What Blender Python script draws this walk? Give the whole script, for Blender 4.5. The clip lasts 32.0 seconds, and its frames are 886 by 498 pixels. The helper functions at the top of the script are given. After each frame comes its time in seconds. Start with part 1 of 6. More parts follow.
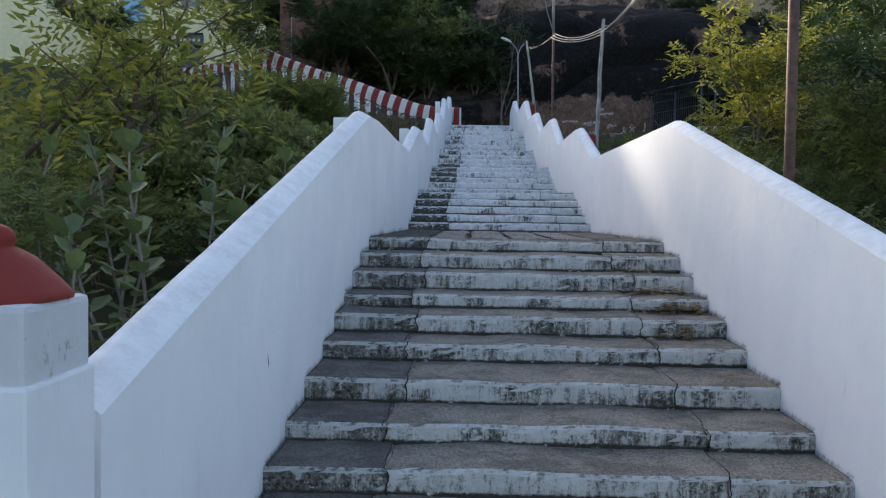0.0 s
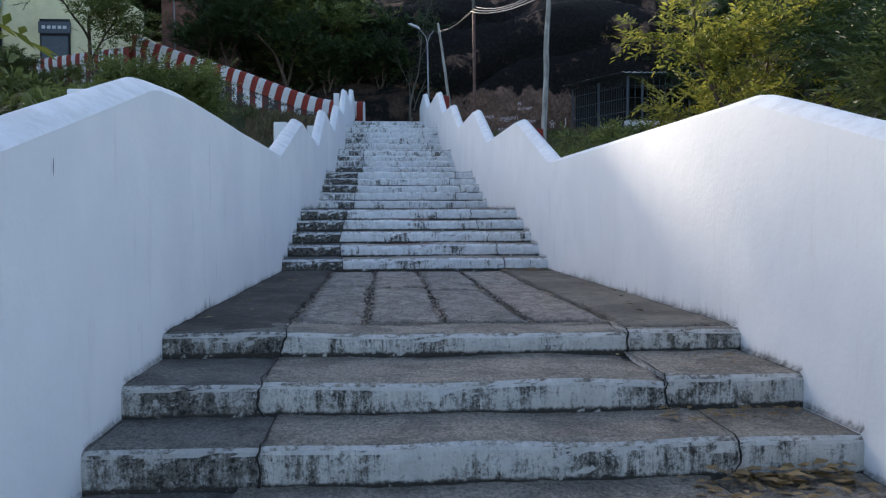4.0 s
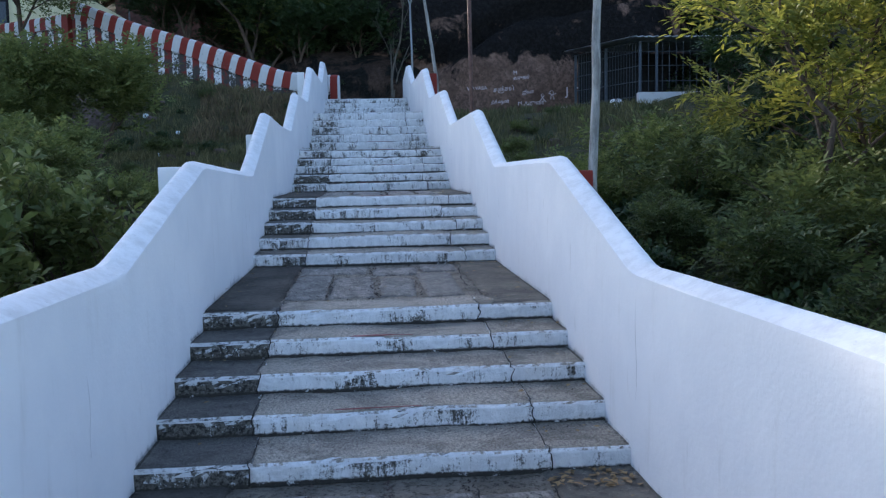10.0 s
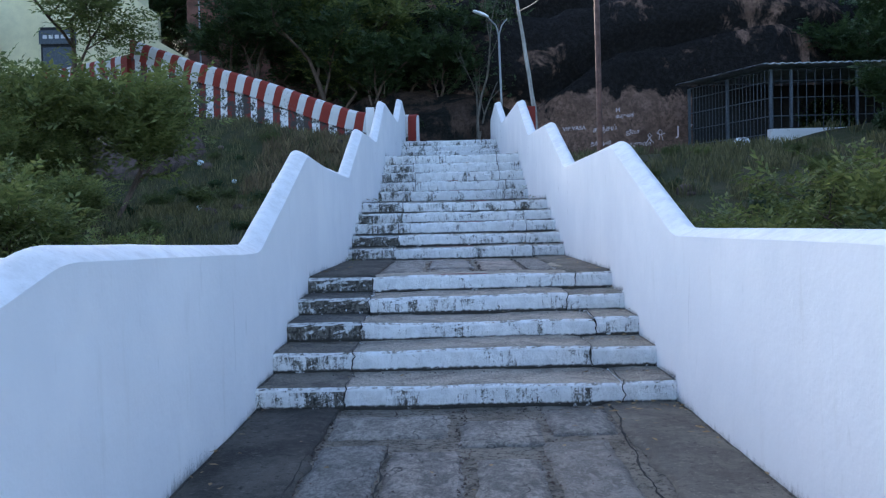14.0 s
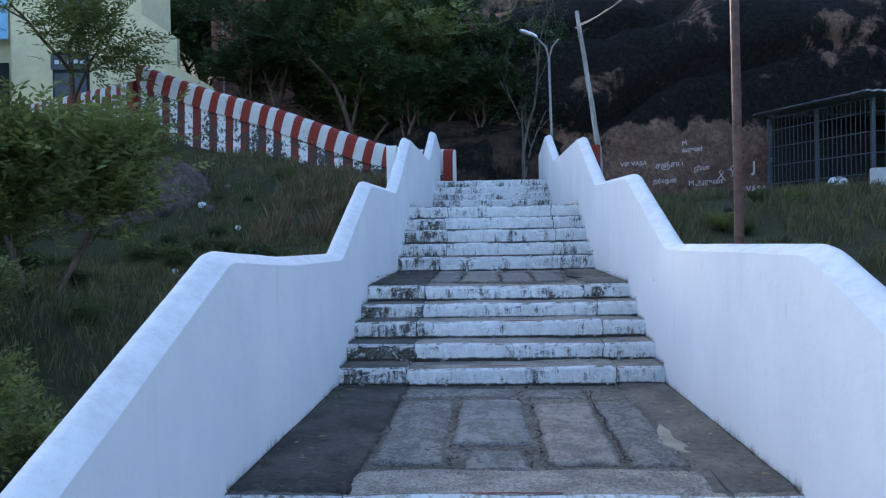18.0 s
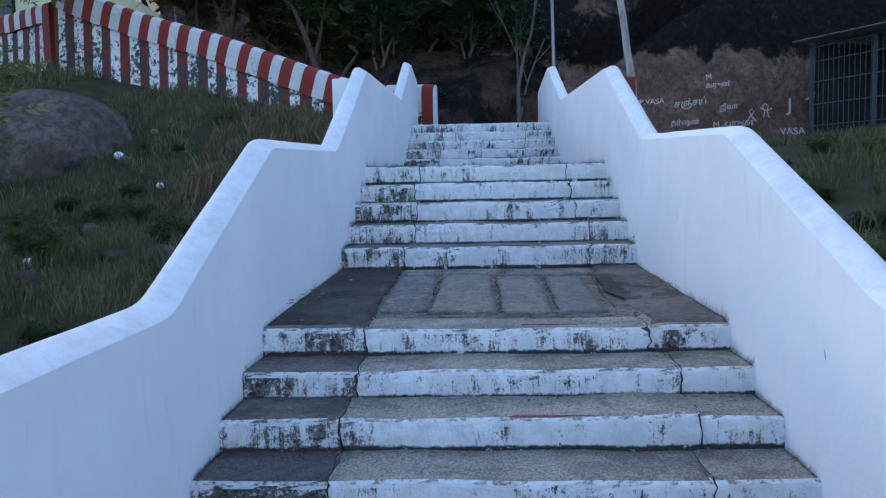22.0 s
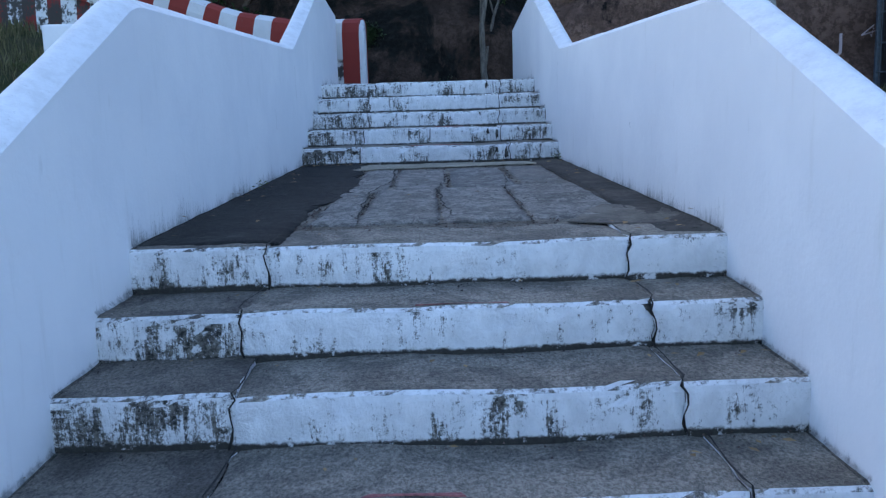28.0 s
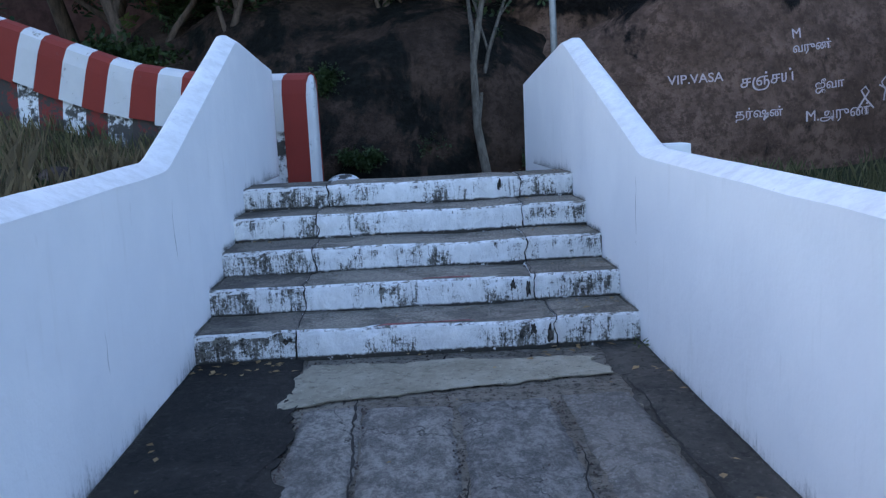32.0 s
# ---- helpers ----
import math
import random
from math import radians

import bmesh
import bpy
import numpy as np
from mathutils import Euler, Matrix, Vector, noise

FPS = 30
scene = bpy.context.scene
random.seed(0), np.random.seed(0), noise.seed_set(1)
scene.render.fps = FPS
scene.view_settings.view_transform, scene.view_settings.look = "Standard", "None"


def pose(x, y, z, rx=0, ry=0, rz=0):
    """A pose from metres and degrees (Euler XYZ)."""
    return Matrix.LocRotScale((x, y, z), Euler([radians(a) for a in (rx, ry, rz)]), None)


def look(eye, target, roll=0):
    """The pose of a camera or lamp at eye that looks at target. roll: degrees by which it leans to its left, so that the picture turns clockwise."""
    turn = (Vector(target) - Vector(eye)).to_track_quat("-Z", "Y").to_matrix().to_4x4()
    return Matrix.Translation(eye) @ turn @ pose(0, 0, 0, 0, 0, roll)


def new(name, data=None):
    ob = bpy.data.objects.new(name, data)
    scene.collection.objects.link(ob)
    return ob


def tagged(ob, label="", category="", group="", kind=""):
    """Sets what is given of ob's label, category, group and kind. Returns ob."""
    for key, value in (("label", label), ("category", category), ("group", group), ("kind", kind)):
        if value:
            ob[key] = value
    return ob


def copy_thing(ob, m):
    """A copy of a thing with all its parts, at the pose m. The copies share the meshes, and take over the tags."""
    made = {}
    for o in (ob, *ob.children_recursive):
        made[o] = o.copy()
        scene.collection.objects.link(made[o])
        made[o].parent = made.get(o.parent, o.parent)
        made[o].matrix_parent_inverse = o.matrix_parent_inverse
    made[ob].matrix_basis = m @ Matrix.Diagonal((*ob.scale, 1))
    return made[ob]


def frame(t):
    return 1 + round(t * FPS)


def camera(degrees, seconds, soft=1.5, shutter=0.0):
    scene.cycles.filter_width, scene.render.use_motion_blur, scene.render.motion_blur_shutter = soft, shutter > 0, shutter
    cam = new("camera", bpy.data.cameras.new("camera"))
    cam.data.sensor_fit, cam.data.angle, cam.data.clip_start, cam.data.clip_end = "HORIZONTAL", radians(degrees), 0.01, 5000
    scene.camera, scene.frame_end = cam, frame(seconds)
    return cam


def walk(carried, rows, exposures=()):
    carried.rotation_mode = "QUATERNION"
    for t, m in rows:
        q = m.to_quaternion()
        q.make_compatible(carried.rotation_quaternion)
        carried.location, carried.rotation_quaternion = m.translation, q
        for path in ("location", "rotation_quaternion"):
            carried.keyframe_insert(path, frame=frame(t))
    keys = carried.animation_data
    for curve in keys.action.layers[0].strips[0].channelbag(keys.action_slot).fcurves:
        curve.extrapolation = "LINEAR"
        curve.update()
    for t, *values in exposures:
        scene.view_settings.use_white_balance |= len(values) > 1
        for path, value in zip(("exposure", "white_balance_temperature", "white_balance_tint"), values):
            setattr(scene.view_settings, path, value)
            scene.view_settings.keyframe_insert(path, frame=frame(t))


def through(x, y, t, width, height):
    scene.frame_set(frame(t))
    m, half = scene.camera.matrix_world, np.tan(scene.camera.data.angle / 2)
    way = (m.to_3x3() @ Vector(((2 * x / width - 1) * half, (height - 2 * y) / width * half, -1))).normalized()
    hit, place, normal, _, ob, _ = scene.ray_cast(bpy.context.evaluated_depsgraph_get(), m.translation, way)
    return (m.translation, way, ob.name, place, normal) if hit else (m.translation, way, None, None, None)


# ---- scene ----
# ---- camera and walk ----
cam = camera(55.3, 32.0, soft=1.25)
PATH = [
    (0, (-0.429, -2.063, -0.473), (-0.493, -0.065, -0.554), 0.9),
    (0.5, (-0.479, -1.651, -0.505), (-0.522, 0.347, -0.58), 1.1),
    (1, (-0.496, -1.128, -0.557), (-0.445, 0.869, -0.658), -0.6),
    (1.5, (-0.417, -0.459, -0.574), (-0.342, 1.536, -0.691), -0.7),
    (2, (-0.453, 0.161, -0.588), (-0.361, 2.154, -0.733), 0.8),
    (2.5, (-0.428, 0.747, -0.449), (-0.228, 2.72, -0.709), -0.6),
    (3, (-0.33, 1.241, -0.24), (-0.172, 3.228, -0.408), 0.3),
    (3.5, (-0.372, 1.659, -0.174), (-0.235, 3.653, -0.258), -0.1),
    (5.5, (-0.357, 3.215, 0.283), (-0.146, 5.202, 0.199), -0.3),
    (6, (-0.248, 3.504, 0.436), (-0.1, 5.498, 0.393), -1.5),
    (6.5, (-0.237, 3.75, 0.414), (-0.123, 5.747, 0.381), -2.0),
    (7, (-0.203, 4.097, 0.482), (-0.07, 6.088, 0.337), -1.4),
    (7.5, (-0.162, 4.468, 0.583), (-0.021, 6.456, 0.418), -0.7),
    (8, (-0.197, 4.8, 0.641), (-0.08, 6.79, 0.483), -1.1),
    (8.5, (-0.148, 5.102, 0.693), (0.058, 7.078, 0.468), -1.3),
    (9, (-0.068, 5.534, 0.754), (0.14, 7.504, 0.476), -1.6),
    (9.5, (-0.11, 5.872, 0.879), (0.049, 7.843, 0.577), -0.5),
    (10, (-0.07, 6.247, 1.001), (0.104, 8.231, 0.816), -1.1),
    (10.5, (-0.016, 6.5, 1.175), (0.044, 8.494, 1.032), -2.5),
    (11, (-0.055, 6.819, 1.213), (-0.015, 8.819, 1.176), -1.9),
    (11.5, (-0.055, 7.157, 1.276), (0.008, 9.156, 1.286), -1.2),
    (12, (-0.003, 7.702, 1.202), (0.053, 9.702, 1.212), -0.0),
    (12.5, (-0.04, 8.319, 1.164), (-0.032, 10.319, 1.131), 0.5),
    (13, (-0.088, 9.032, 1.169), (-0.052, 11.03, 1.096), -2.2),
    (13.5, (-0.054, 9.669, 1.155), (-0.062, 11.668, 1.084), -1.6),
    (15.5, (-0.205, 12.302, 1.309), (-0.224, 14.301, 1.234), -1.1),
    (16, (-0.147, 12.651, 1.374), (-0.128, 14.649, 1.283), -1.0),
    (16.5, (-0.137, 12.998, 1.524), (-0.132, 14.996, 1.424), 0.1),
    (17, (-0.172, 13.303, 1.577), (-0.202, 15.3, 1.489), 1.4),
    (17.5, (-0.157, 13.645, 1.682), (-0.163, 15.639, 1.527), 0.5),
    (18, (-0.065, 14.007, 1.86), (-0.176, 16.003, 1.85), -0.9),
    (18.5, (-0.036, 14.389, 1.81), (-0.174, 16.384, 1.772), -1.4),
    (19, (0.053, 15.058, 1.758), (-0.107, 17.048, 1.634), -2.0),
    (19.5, (0.235, 15.863, 1.75), (0.186, 17.858, 1.621), 0.9),
    (20, (0.248, 16.493, 1.742), (0.201, 18.49, 1.654), -2.1),
    (20.5, (0.194, 17.026, 1.945), (0.116, 19.023, 1.865), -2.8),
    (21, (0.188, 17.387, 2.087), (0.078, 19.383, 2.013), -0.1),
    (21.5, (0.036, 17.728, 2.145), (-0.165, 19.715, 2.04), -0.9),
    (22, (-0.076, 18.002, 2.283), (-0.161, 19.994, 2.126), -1.1),
    (22.5, (-0.107, 18.393, 2.382), (-0.23, 20.387, 2.297), -2.3),
    (23, (-0.165, 18.822, 2.377), (-0.301, 20.816, 2.305), -3.1),
    (23.5, (-0.148, 19.327, 2.418), (-0.233, 21.317, 2.242), -5.0),
    (24, (-0.001, 19.894, 2.414), (-0.034, 21.89, 2.287), -4.2),
    (24.5, (0.036, 20.64, 2.376), (0.02, 22.636, 2.248), -2.1),
    (25, (-0.001, 21.196, 2.386), (0.088, 23.19, 2.274), -0.9),
    (25.5, (0.101, 21.953, 2.567), (0.138, 23.947, 2.424), -0.5),
    (27.5, (0.107, 23.341, 2.982), (0.051, 25.313, 2.656), -0.8),
    (28, (0.05, 23.808, 3.059), (0.061, 25.781, 2.735), -1.7),
    (28.5, (-0.047, 24.355, 3.136), (-0.028, 26.333, 2.835), -1.2),
    (29, (-0.059, 24.952, 3.218), (0.014, 26.931, 2.934), -1.2),
    (29.5, (-0.009, 25.65, 3.302), (0.109, 27.62, 2.976), 1.8),
    (30, (-0.006, 26.257, 3.408), (-0.012, 28.23, 3.084), -2.3),
    (30.5, (-0.056, 26.694, 3.602), (-0.055, 28.672, 3.304), -2.9),
    (31, (0.009, 27.047, 3.67), (0.033, 29.025, 3.377), -3.3),
    (31.5, (0.006, 27.447, 3.787), (0.055, 29.417, 3.444), -2.4),
    (32, (-0.006, 27.795, 3.941), (0.063, 29.769, 3.629), -2.7),
]
EXPOSURES = [(0.0, 1.24, 6650, 13), (3.0, 1.27, 6480, 13), (6.0, 1.14, 6150, 13), (9.0, 1.30, 5850, 13), (12.0, 1.70, 5900, 12), (13.0, 1.74, 5880, 13), (16.0, 1.58, 5760, 13), (19.0, 1.68, 5770, 13), (20.0, 1.73, 5770, 13), (22.0, 1.64, 5740, 13), (24.5, 1.76, 5740, 13), (28.0, 1.66, 5620, 13), (29.0, 1.62, 5620, 13), (32.0, 1.84, 5940, 16)]
walk(cam, [(t, look(e, g, r)) for t, e, g, r in PATH], EXPOSURES)

# ---- world and sun ----
SUN_EL, SUN_AZ = 21.1, 30.0        # degrees above the horizon, degrees to the left of straight ahead
world = bpy.data.worlds.new("sky")
scene.world = world
world.use_nodes = True
wt = world.node_tree
wt.nodes.clear()
sky = wt.nodes.new("ShaderNodeTexSky")
sky.sky_type = "NISHITA"
sky.sun_disc = False
sky.sun_elevation = radians(SUN_EL)
sky.sun_rotation = radians(-SUN_AZ)
sky.air_density, sky.dust_density, sky.ozone_density = 1.0, 1.5, 1.0
bg = wt.nodes.new("ShaderNodeBackground")
bg.inputs["Strength"].default_value = 0.15
wo = wt.nodes.new("ShaderNodeOutputWorld")
wt.links.new(sky.outputs[0], bg.inputs[0])
wt.links.new(bg.outputs[0], wo.inputs[0])
sun = bpy.data.lights.new("sun", "SUN")
sun.energy, sun.angle, sun.color = 3.0, radians(0.7), (1.0, 0.88, 0.70)
sun_dir = Vector((-math.sin(radians(SUN_AZ)) * math.cos(radians(SUN_EL)), math.cos(radians(SUN_AZ)) * math.cos(radians(SUN_EL)), math.sin(radians(SUN_EL))))
sun_ob = new("sun", sun)
sun_ob.matrix_world = look(sun_dir * 200, (0, 0, 0))


# ---- materials ----
class Mat:
    """A small node builder: values are sockets or constants."""

    def __init__(self, name):
        self.m = bpy.data.materials.new(name)
        self.m.use_nodes = True
        self.t = self.m.node_tree
        self.t.nodes.clear()
        self.out = self.t.nodes.new("ShaderNodeOutputMaterial")
        self.tc = self.t.nodes.new("ShaderNodeTexCoord")
        self.geo = self.t.nodes.new("ShaderNodeNewGeometry")
        self.info = self.t.nodes.new("ShaderNodeObjectInfo")

    def put(self, socket, v):
        if isinstance(v, bpy.types.NodeSocket):
            self.t.links.new(v, socket)
        elif v is not None:
            socket.default_value = (*v, 1.0) if isinstance(v, tuple) and len(v) == 3 and socket.type == "RGBA" else v

    def pos(self, scale=(1, 1, 1), shift=None):
        """World-sized coordinates, scaled along each axis."""
        n = self.t.nodes.new("ShaderNodeMapping")
        self.put(n.inputs["Vector"], self.geo.outputs["Position"])
        n.inputs["Scale"].default_value = scale
        if shift is not None:
            self.put(n.inputs["Location"], shift)
        return n.outputs[0]

    def noise(self, scale, detail=4.0, rough=0.6, vec=None, dist=0.0):
        n = self.t.nodes.new("ShaderNodeTexNoise")
        self.put(n.inputs["Vector"], vec if vec is not None else self.geo.outputs["Position"])
        n.inputs["Scale"].default_value, n.inputs["Detail"].default_value = scale, detail
        n.inputs["Roughness"].default_value, n.inputs["Distortion"].default_value = rough, dist
        return n.outputs["Fac"]

    def voro(self, scale, vec=None, feature="F1"):
        n = self.t.nodes.new("ShaderNodeTexVoronoi")
        n.feature = feature
        self.put(n.inputs["Vector"], vec if vec is not None else self.geo.outputs["Position"])
        n.inputs["Scale"].default_value = scale
        return n.outputs["Distance"]

    def ramp(self, v, lo, hi, a=0.0, b=1.0):
        n = self.t.nodes.new("ShaderNodeMapRange")
        n.interpolation_type = "SMOOTHSTEP"
        self.put(n.inputs[0], v)
        for k, x in ((1, lo), (2, hi), (3, a), (4, b)):
            self.put(n.inputs[k], x)
        return n.outputs[0]

    def math(self, op, a, b=0.0):
        n = self.t.nodes.new("ShaderNodeMath")
        n.operation = op
        self.put(n.inputs[0], a)
        self.put(n.inputs[1], b)
        return n.outputs[0]

    def mix(self, f, a, b, mode="MIX"):
        n = self.t.nodes.new("ShaderNodeMix")
        n.data_type, n.blend_type = "RGBA", mode
        self.put(n.inputs[0], f)
        self.put(n.inputs[6], a)
        self.put(n.inputs[7], b)
        return n.outputs[2]

    def xyz(self, v, k):
        n = self.t.nodes.new("ShaderNodeSeparateXYZ")
        self.put(n.inputs[0], v)
        return n.outputs[k]

    def bump(self, h, strength=0.3, dist=0.01, normal=None):
        n = self.t.nodes.new("ShaderNodeBump")
        n.inputs["Strength"].default_value, n.inputs["Distance"].default_value = strength, dist
        self.put(n.inputs["Height"], h)
        if normal is not None:
            self.put(n.inputs["Normal"], normal)
        return n.outputs[0]

    def done(self, color, rough=0.8, normal=None, metal=0.0, spec=0.4, through=0.0):
        b = self.t.nodes.new("ShaderNodeBsdfPrincipled")
        self.put(b.inputs["Base Color"], color)
        self.put(b.inputs["Roughness"], rough)
        b.inputs["Metallic"].default_value = metal
        b.inputs["Specular IOR Level"].default_value = spec
        if normal is not None:
            self.put(b.inputs["Normal"], normal)
        if through:
            tr = self.t.nodes.new("ShaderNodeBsdfTranslucent")
            self.put(tr.inputs["Color"], color)
            mx = self.t.nodes.new("ShaderNodeMixShader")
            mx.inputs[0].default_value = through
            self.t.links.new(b.outputs[0], mx.inputs[1])
            self.t.links.new(tr.outputs[0], mx.inputs[2])
            self.t.links.new(mx.outputs[0], self.out.inputs[0])
        else:
            self.t.links.new(b.outputs[0], self.out.inputs[0])
        return self.m


def wall_paint():
    m = Mat("whitewashed_plaster")
    drip = m.noise(3.0, 5, 0.65, m.pos((2.2, 2.2, 0.35)))
    fine = m.noise(38, 4, 0.6)
    blot = m.noise(1.1, 5, 0.6)
    c = m.mix(m.ramp(blot, 0.35, 0.7), (0.75, 0.755, 0.77), (0.815, 0.815, 0.82))
    c = m.mix(m.ramp(drip, 0.56, 0.80, 0, 0.26), c, (0.50, 0.48, 0.44))
    c = m.mix(m.ramp(m.noise(16, 5, 0.7, m.pos((1.5, 1.5, 0.12))), 0.60, 0.80, 0, 0.12), c, (0.45, 0.44, 0.41))
    spots = m.math("MULTIPLY", m.ramp(m.noise(9, 3, 0.5, m.pos((1, 1, 0.3))), 0.70, 0.78), 0.16)
    c = m.mix(spots, c, (0.33, 0.31, 0.28))
    up = m.ramp(m.xyz(m.geo.outputs["Normal"], 2), 0.35, 0.8)
    c = m.mix(m.math("MULTIPLY", up, m.ramp(m.noise(8, 7, 0.75), 0.38, 0.68, 0.10, 0.50)), c, (0.46, 0.45, 0.43))
    c = m.mix(m.math("MULTIPLY", up, m.ramp(m.noise(34, 5, 0.8), 0.60, 0.70, 0.0, 0.35)), c, (0.25, 0.24, 0.23))
    h = m.math("ADD", m.math("MULTIPLY", fine, 0.35), m.noise(6, 4, 0.55))
    return m.done(c, 0.85, m.bump(h, 0.25, 0.02))


def foot_grime():
    """Dirt splashed up from the floor: thick at the foot, broken into streaks higher up."""
    m = Mat("splashed_dirt")
    at_h = m.t.nodes.new("ShaderNodeAttribute")
    at_h.attribute_name = "rise"
    h = at_h.outputs["Fac"]
    streak = m.noise(22, 6, 0.72, m.pos((1, 1, 0.10)), 0.3)
    spot = m.noise(55, 5, 0.75)
    band = m.noise(1.7, 4, 0.6)
    d = m.math("ADD", m.math("ADD", m.math("MULTIPLY", streak, 0.55), m.math("MULTIPLY", spot, 0.35)), m.math("ADD", m.math("MULTIPLY", band, 0.5), 0.2))
    d = m.math("SUBTRACT", d, m.math("MULTIPLY", m.math("POWER", h, 0.5), 0.44))
    cover = m.ramp(d, 0.64, 1.02, 0.0, 0.8)
    c = m.mix(m.noise(40, 4, 0.7), (0.025, 0.023, 0.02), (0.12, 0.115, 0.10))
    mat = m.done(c, 0.95)
    bsdf = [n for n in m.t.nodes if n.type == "BSDF_PRINCIPLED"][0]
    clear = m.t.nodes.new("ShaderNodeBsdfTransparent")
    mx = m.t.nodes.new("ShaderNodeMixShader")
    m.put(mx.inputs[0], cover)
    m.t.links.new(clear.outputs[0], mx.inputs[1])
    m.t.links.new(bsdf.outputs[0], mx.inputs[2])
    m.t.links.new(mx.outputs[0], m.out.inputs[0])
    return mat


def step_mat(name, lo, hi, paint, tread, tread_dark, seed):
    """Worn whitewash on the riser, bare stone or cement on the tread."""
    m = Mat(name)
    up = m.xyz(m.geo.outputs["Normal"], 2)
    off = m.math("MULTIPLY", m.info.outputs["Random"], 37.0 + seed)
    sh = m.t.nodes.new("ShaderNodeCombineXYZ")
    m.put(sh.inputs[0], off)
    m.put(sh.inputs[1], m.math("MULTIPLY", off, 1.7))
    base = m.pos((1, 1, 1), sh.outputs[0])
    tall = m.pos((1, 1, 0.15), sh.outputs[0])
    low = m.math("MULTIPLY", m.noise(2.8, 4, 0.65, base), 0.36)
    drip = m.math("MULTIPLY", m.noise(26, 7, 0.78, tall, 0.25), 0.36)
    wear = m.math("ADD", m.math("ADD", drip, m.math("MULTIPLY", m.noise(70, 6, 0.82, base, 0.3), 0.28)), low)
    lumps = m.noise(11, 5, 0.62, m.pos((1, 1, 0.8), sh.outputs[0]), 0.3)
    white = m.mix(m.ramp(lumps, 0.3, 0.7), tuple(x * 0.82 for x in paint), paint)
    grime = m.mix(m.ramp(m.noise(40, 5, 0.75, base), 0.38, 0.62), (0.02, 0.019, 0.017), (0.17, 0.16, 0.14))
    thin = m.math("ADD", m.math("MULTIPLY", m.noise(52, 6, 0.75, base), 0.6), m.math("MULTIPLY", m.noise(5, 3, 0.6, base), 0.4))
    r = m.mix(m.ramp(thin, 0.57, 0.65, 0, 0.5), white, (0.27, 0.26, 0.245))
    r = m.mix(m.ramp(wear, hi, lo), r, grime)
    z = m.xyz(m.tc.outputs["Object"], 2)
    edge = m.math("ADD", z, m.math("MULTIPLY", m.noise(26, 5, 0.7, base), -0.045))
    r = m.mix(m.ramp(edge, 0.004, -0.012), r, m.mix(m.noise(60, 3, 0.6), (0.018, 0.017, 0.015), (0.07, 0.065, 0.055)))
    lip = m.ramp(m.math("ADD", up, m.math("MULTIPLY", m.math("SUBTRACT", m.noise(13, 5, 0.7, base), 0.42), 1.6)), 0.22, 0.36, 0.0, 0.85)
    r = m.mix(lip, r, white)
    speck = m.noise(58, 6, 0.88, m.pos((1.2, 0.8, 1), sh.outputs[0]))
    patch = m.noise(2.6, 7, 0.72, base, 0.5)
    t = m.mix(m.ramp(speck, 0.37, 0.63), tuple(0.48 * x for x in tread), tuple(1.6 * x for x in tread))
    t = m.mix(m.ramp(patch, 0.44, 0.60, 0, 0.8), t, m.mix(m.ramp(speck, 0.4, 0.6), tuple(0.5 * x for x in tread_dark), tuple(1.4 * x for x in tread_dark)))
    t = m.mix(m.ramp(m.noise(44, 6, 0.8, base), 0.64, 0.68, 0, 0.8), t, (0.40, 0.39, 0.36))
    k = m.ramp(m.math("ADD", up, m.math("MULTIPLY", m.math("SUBTRACT", m.noise(26, 5, 0.75, base), 0.5), 0.6)), 0.74, 0.86)
    c = m.mix(k, r, t)
    h = m.math("ADD", m.math("MULTIPLY", lumps, 1.6), m.math("ADD", m.math("MULTIPLY", wear, 0.6), m.math("MULTIPLY", m.noise(75, 5, 0.7), 0.35)))
    return m.done(c, 0.88, m.bump(h, 0.75, 0.02))


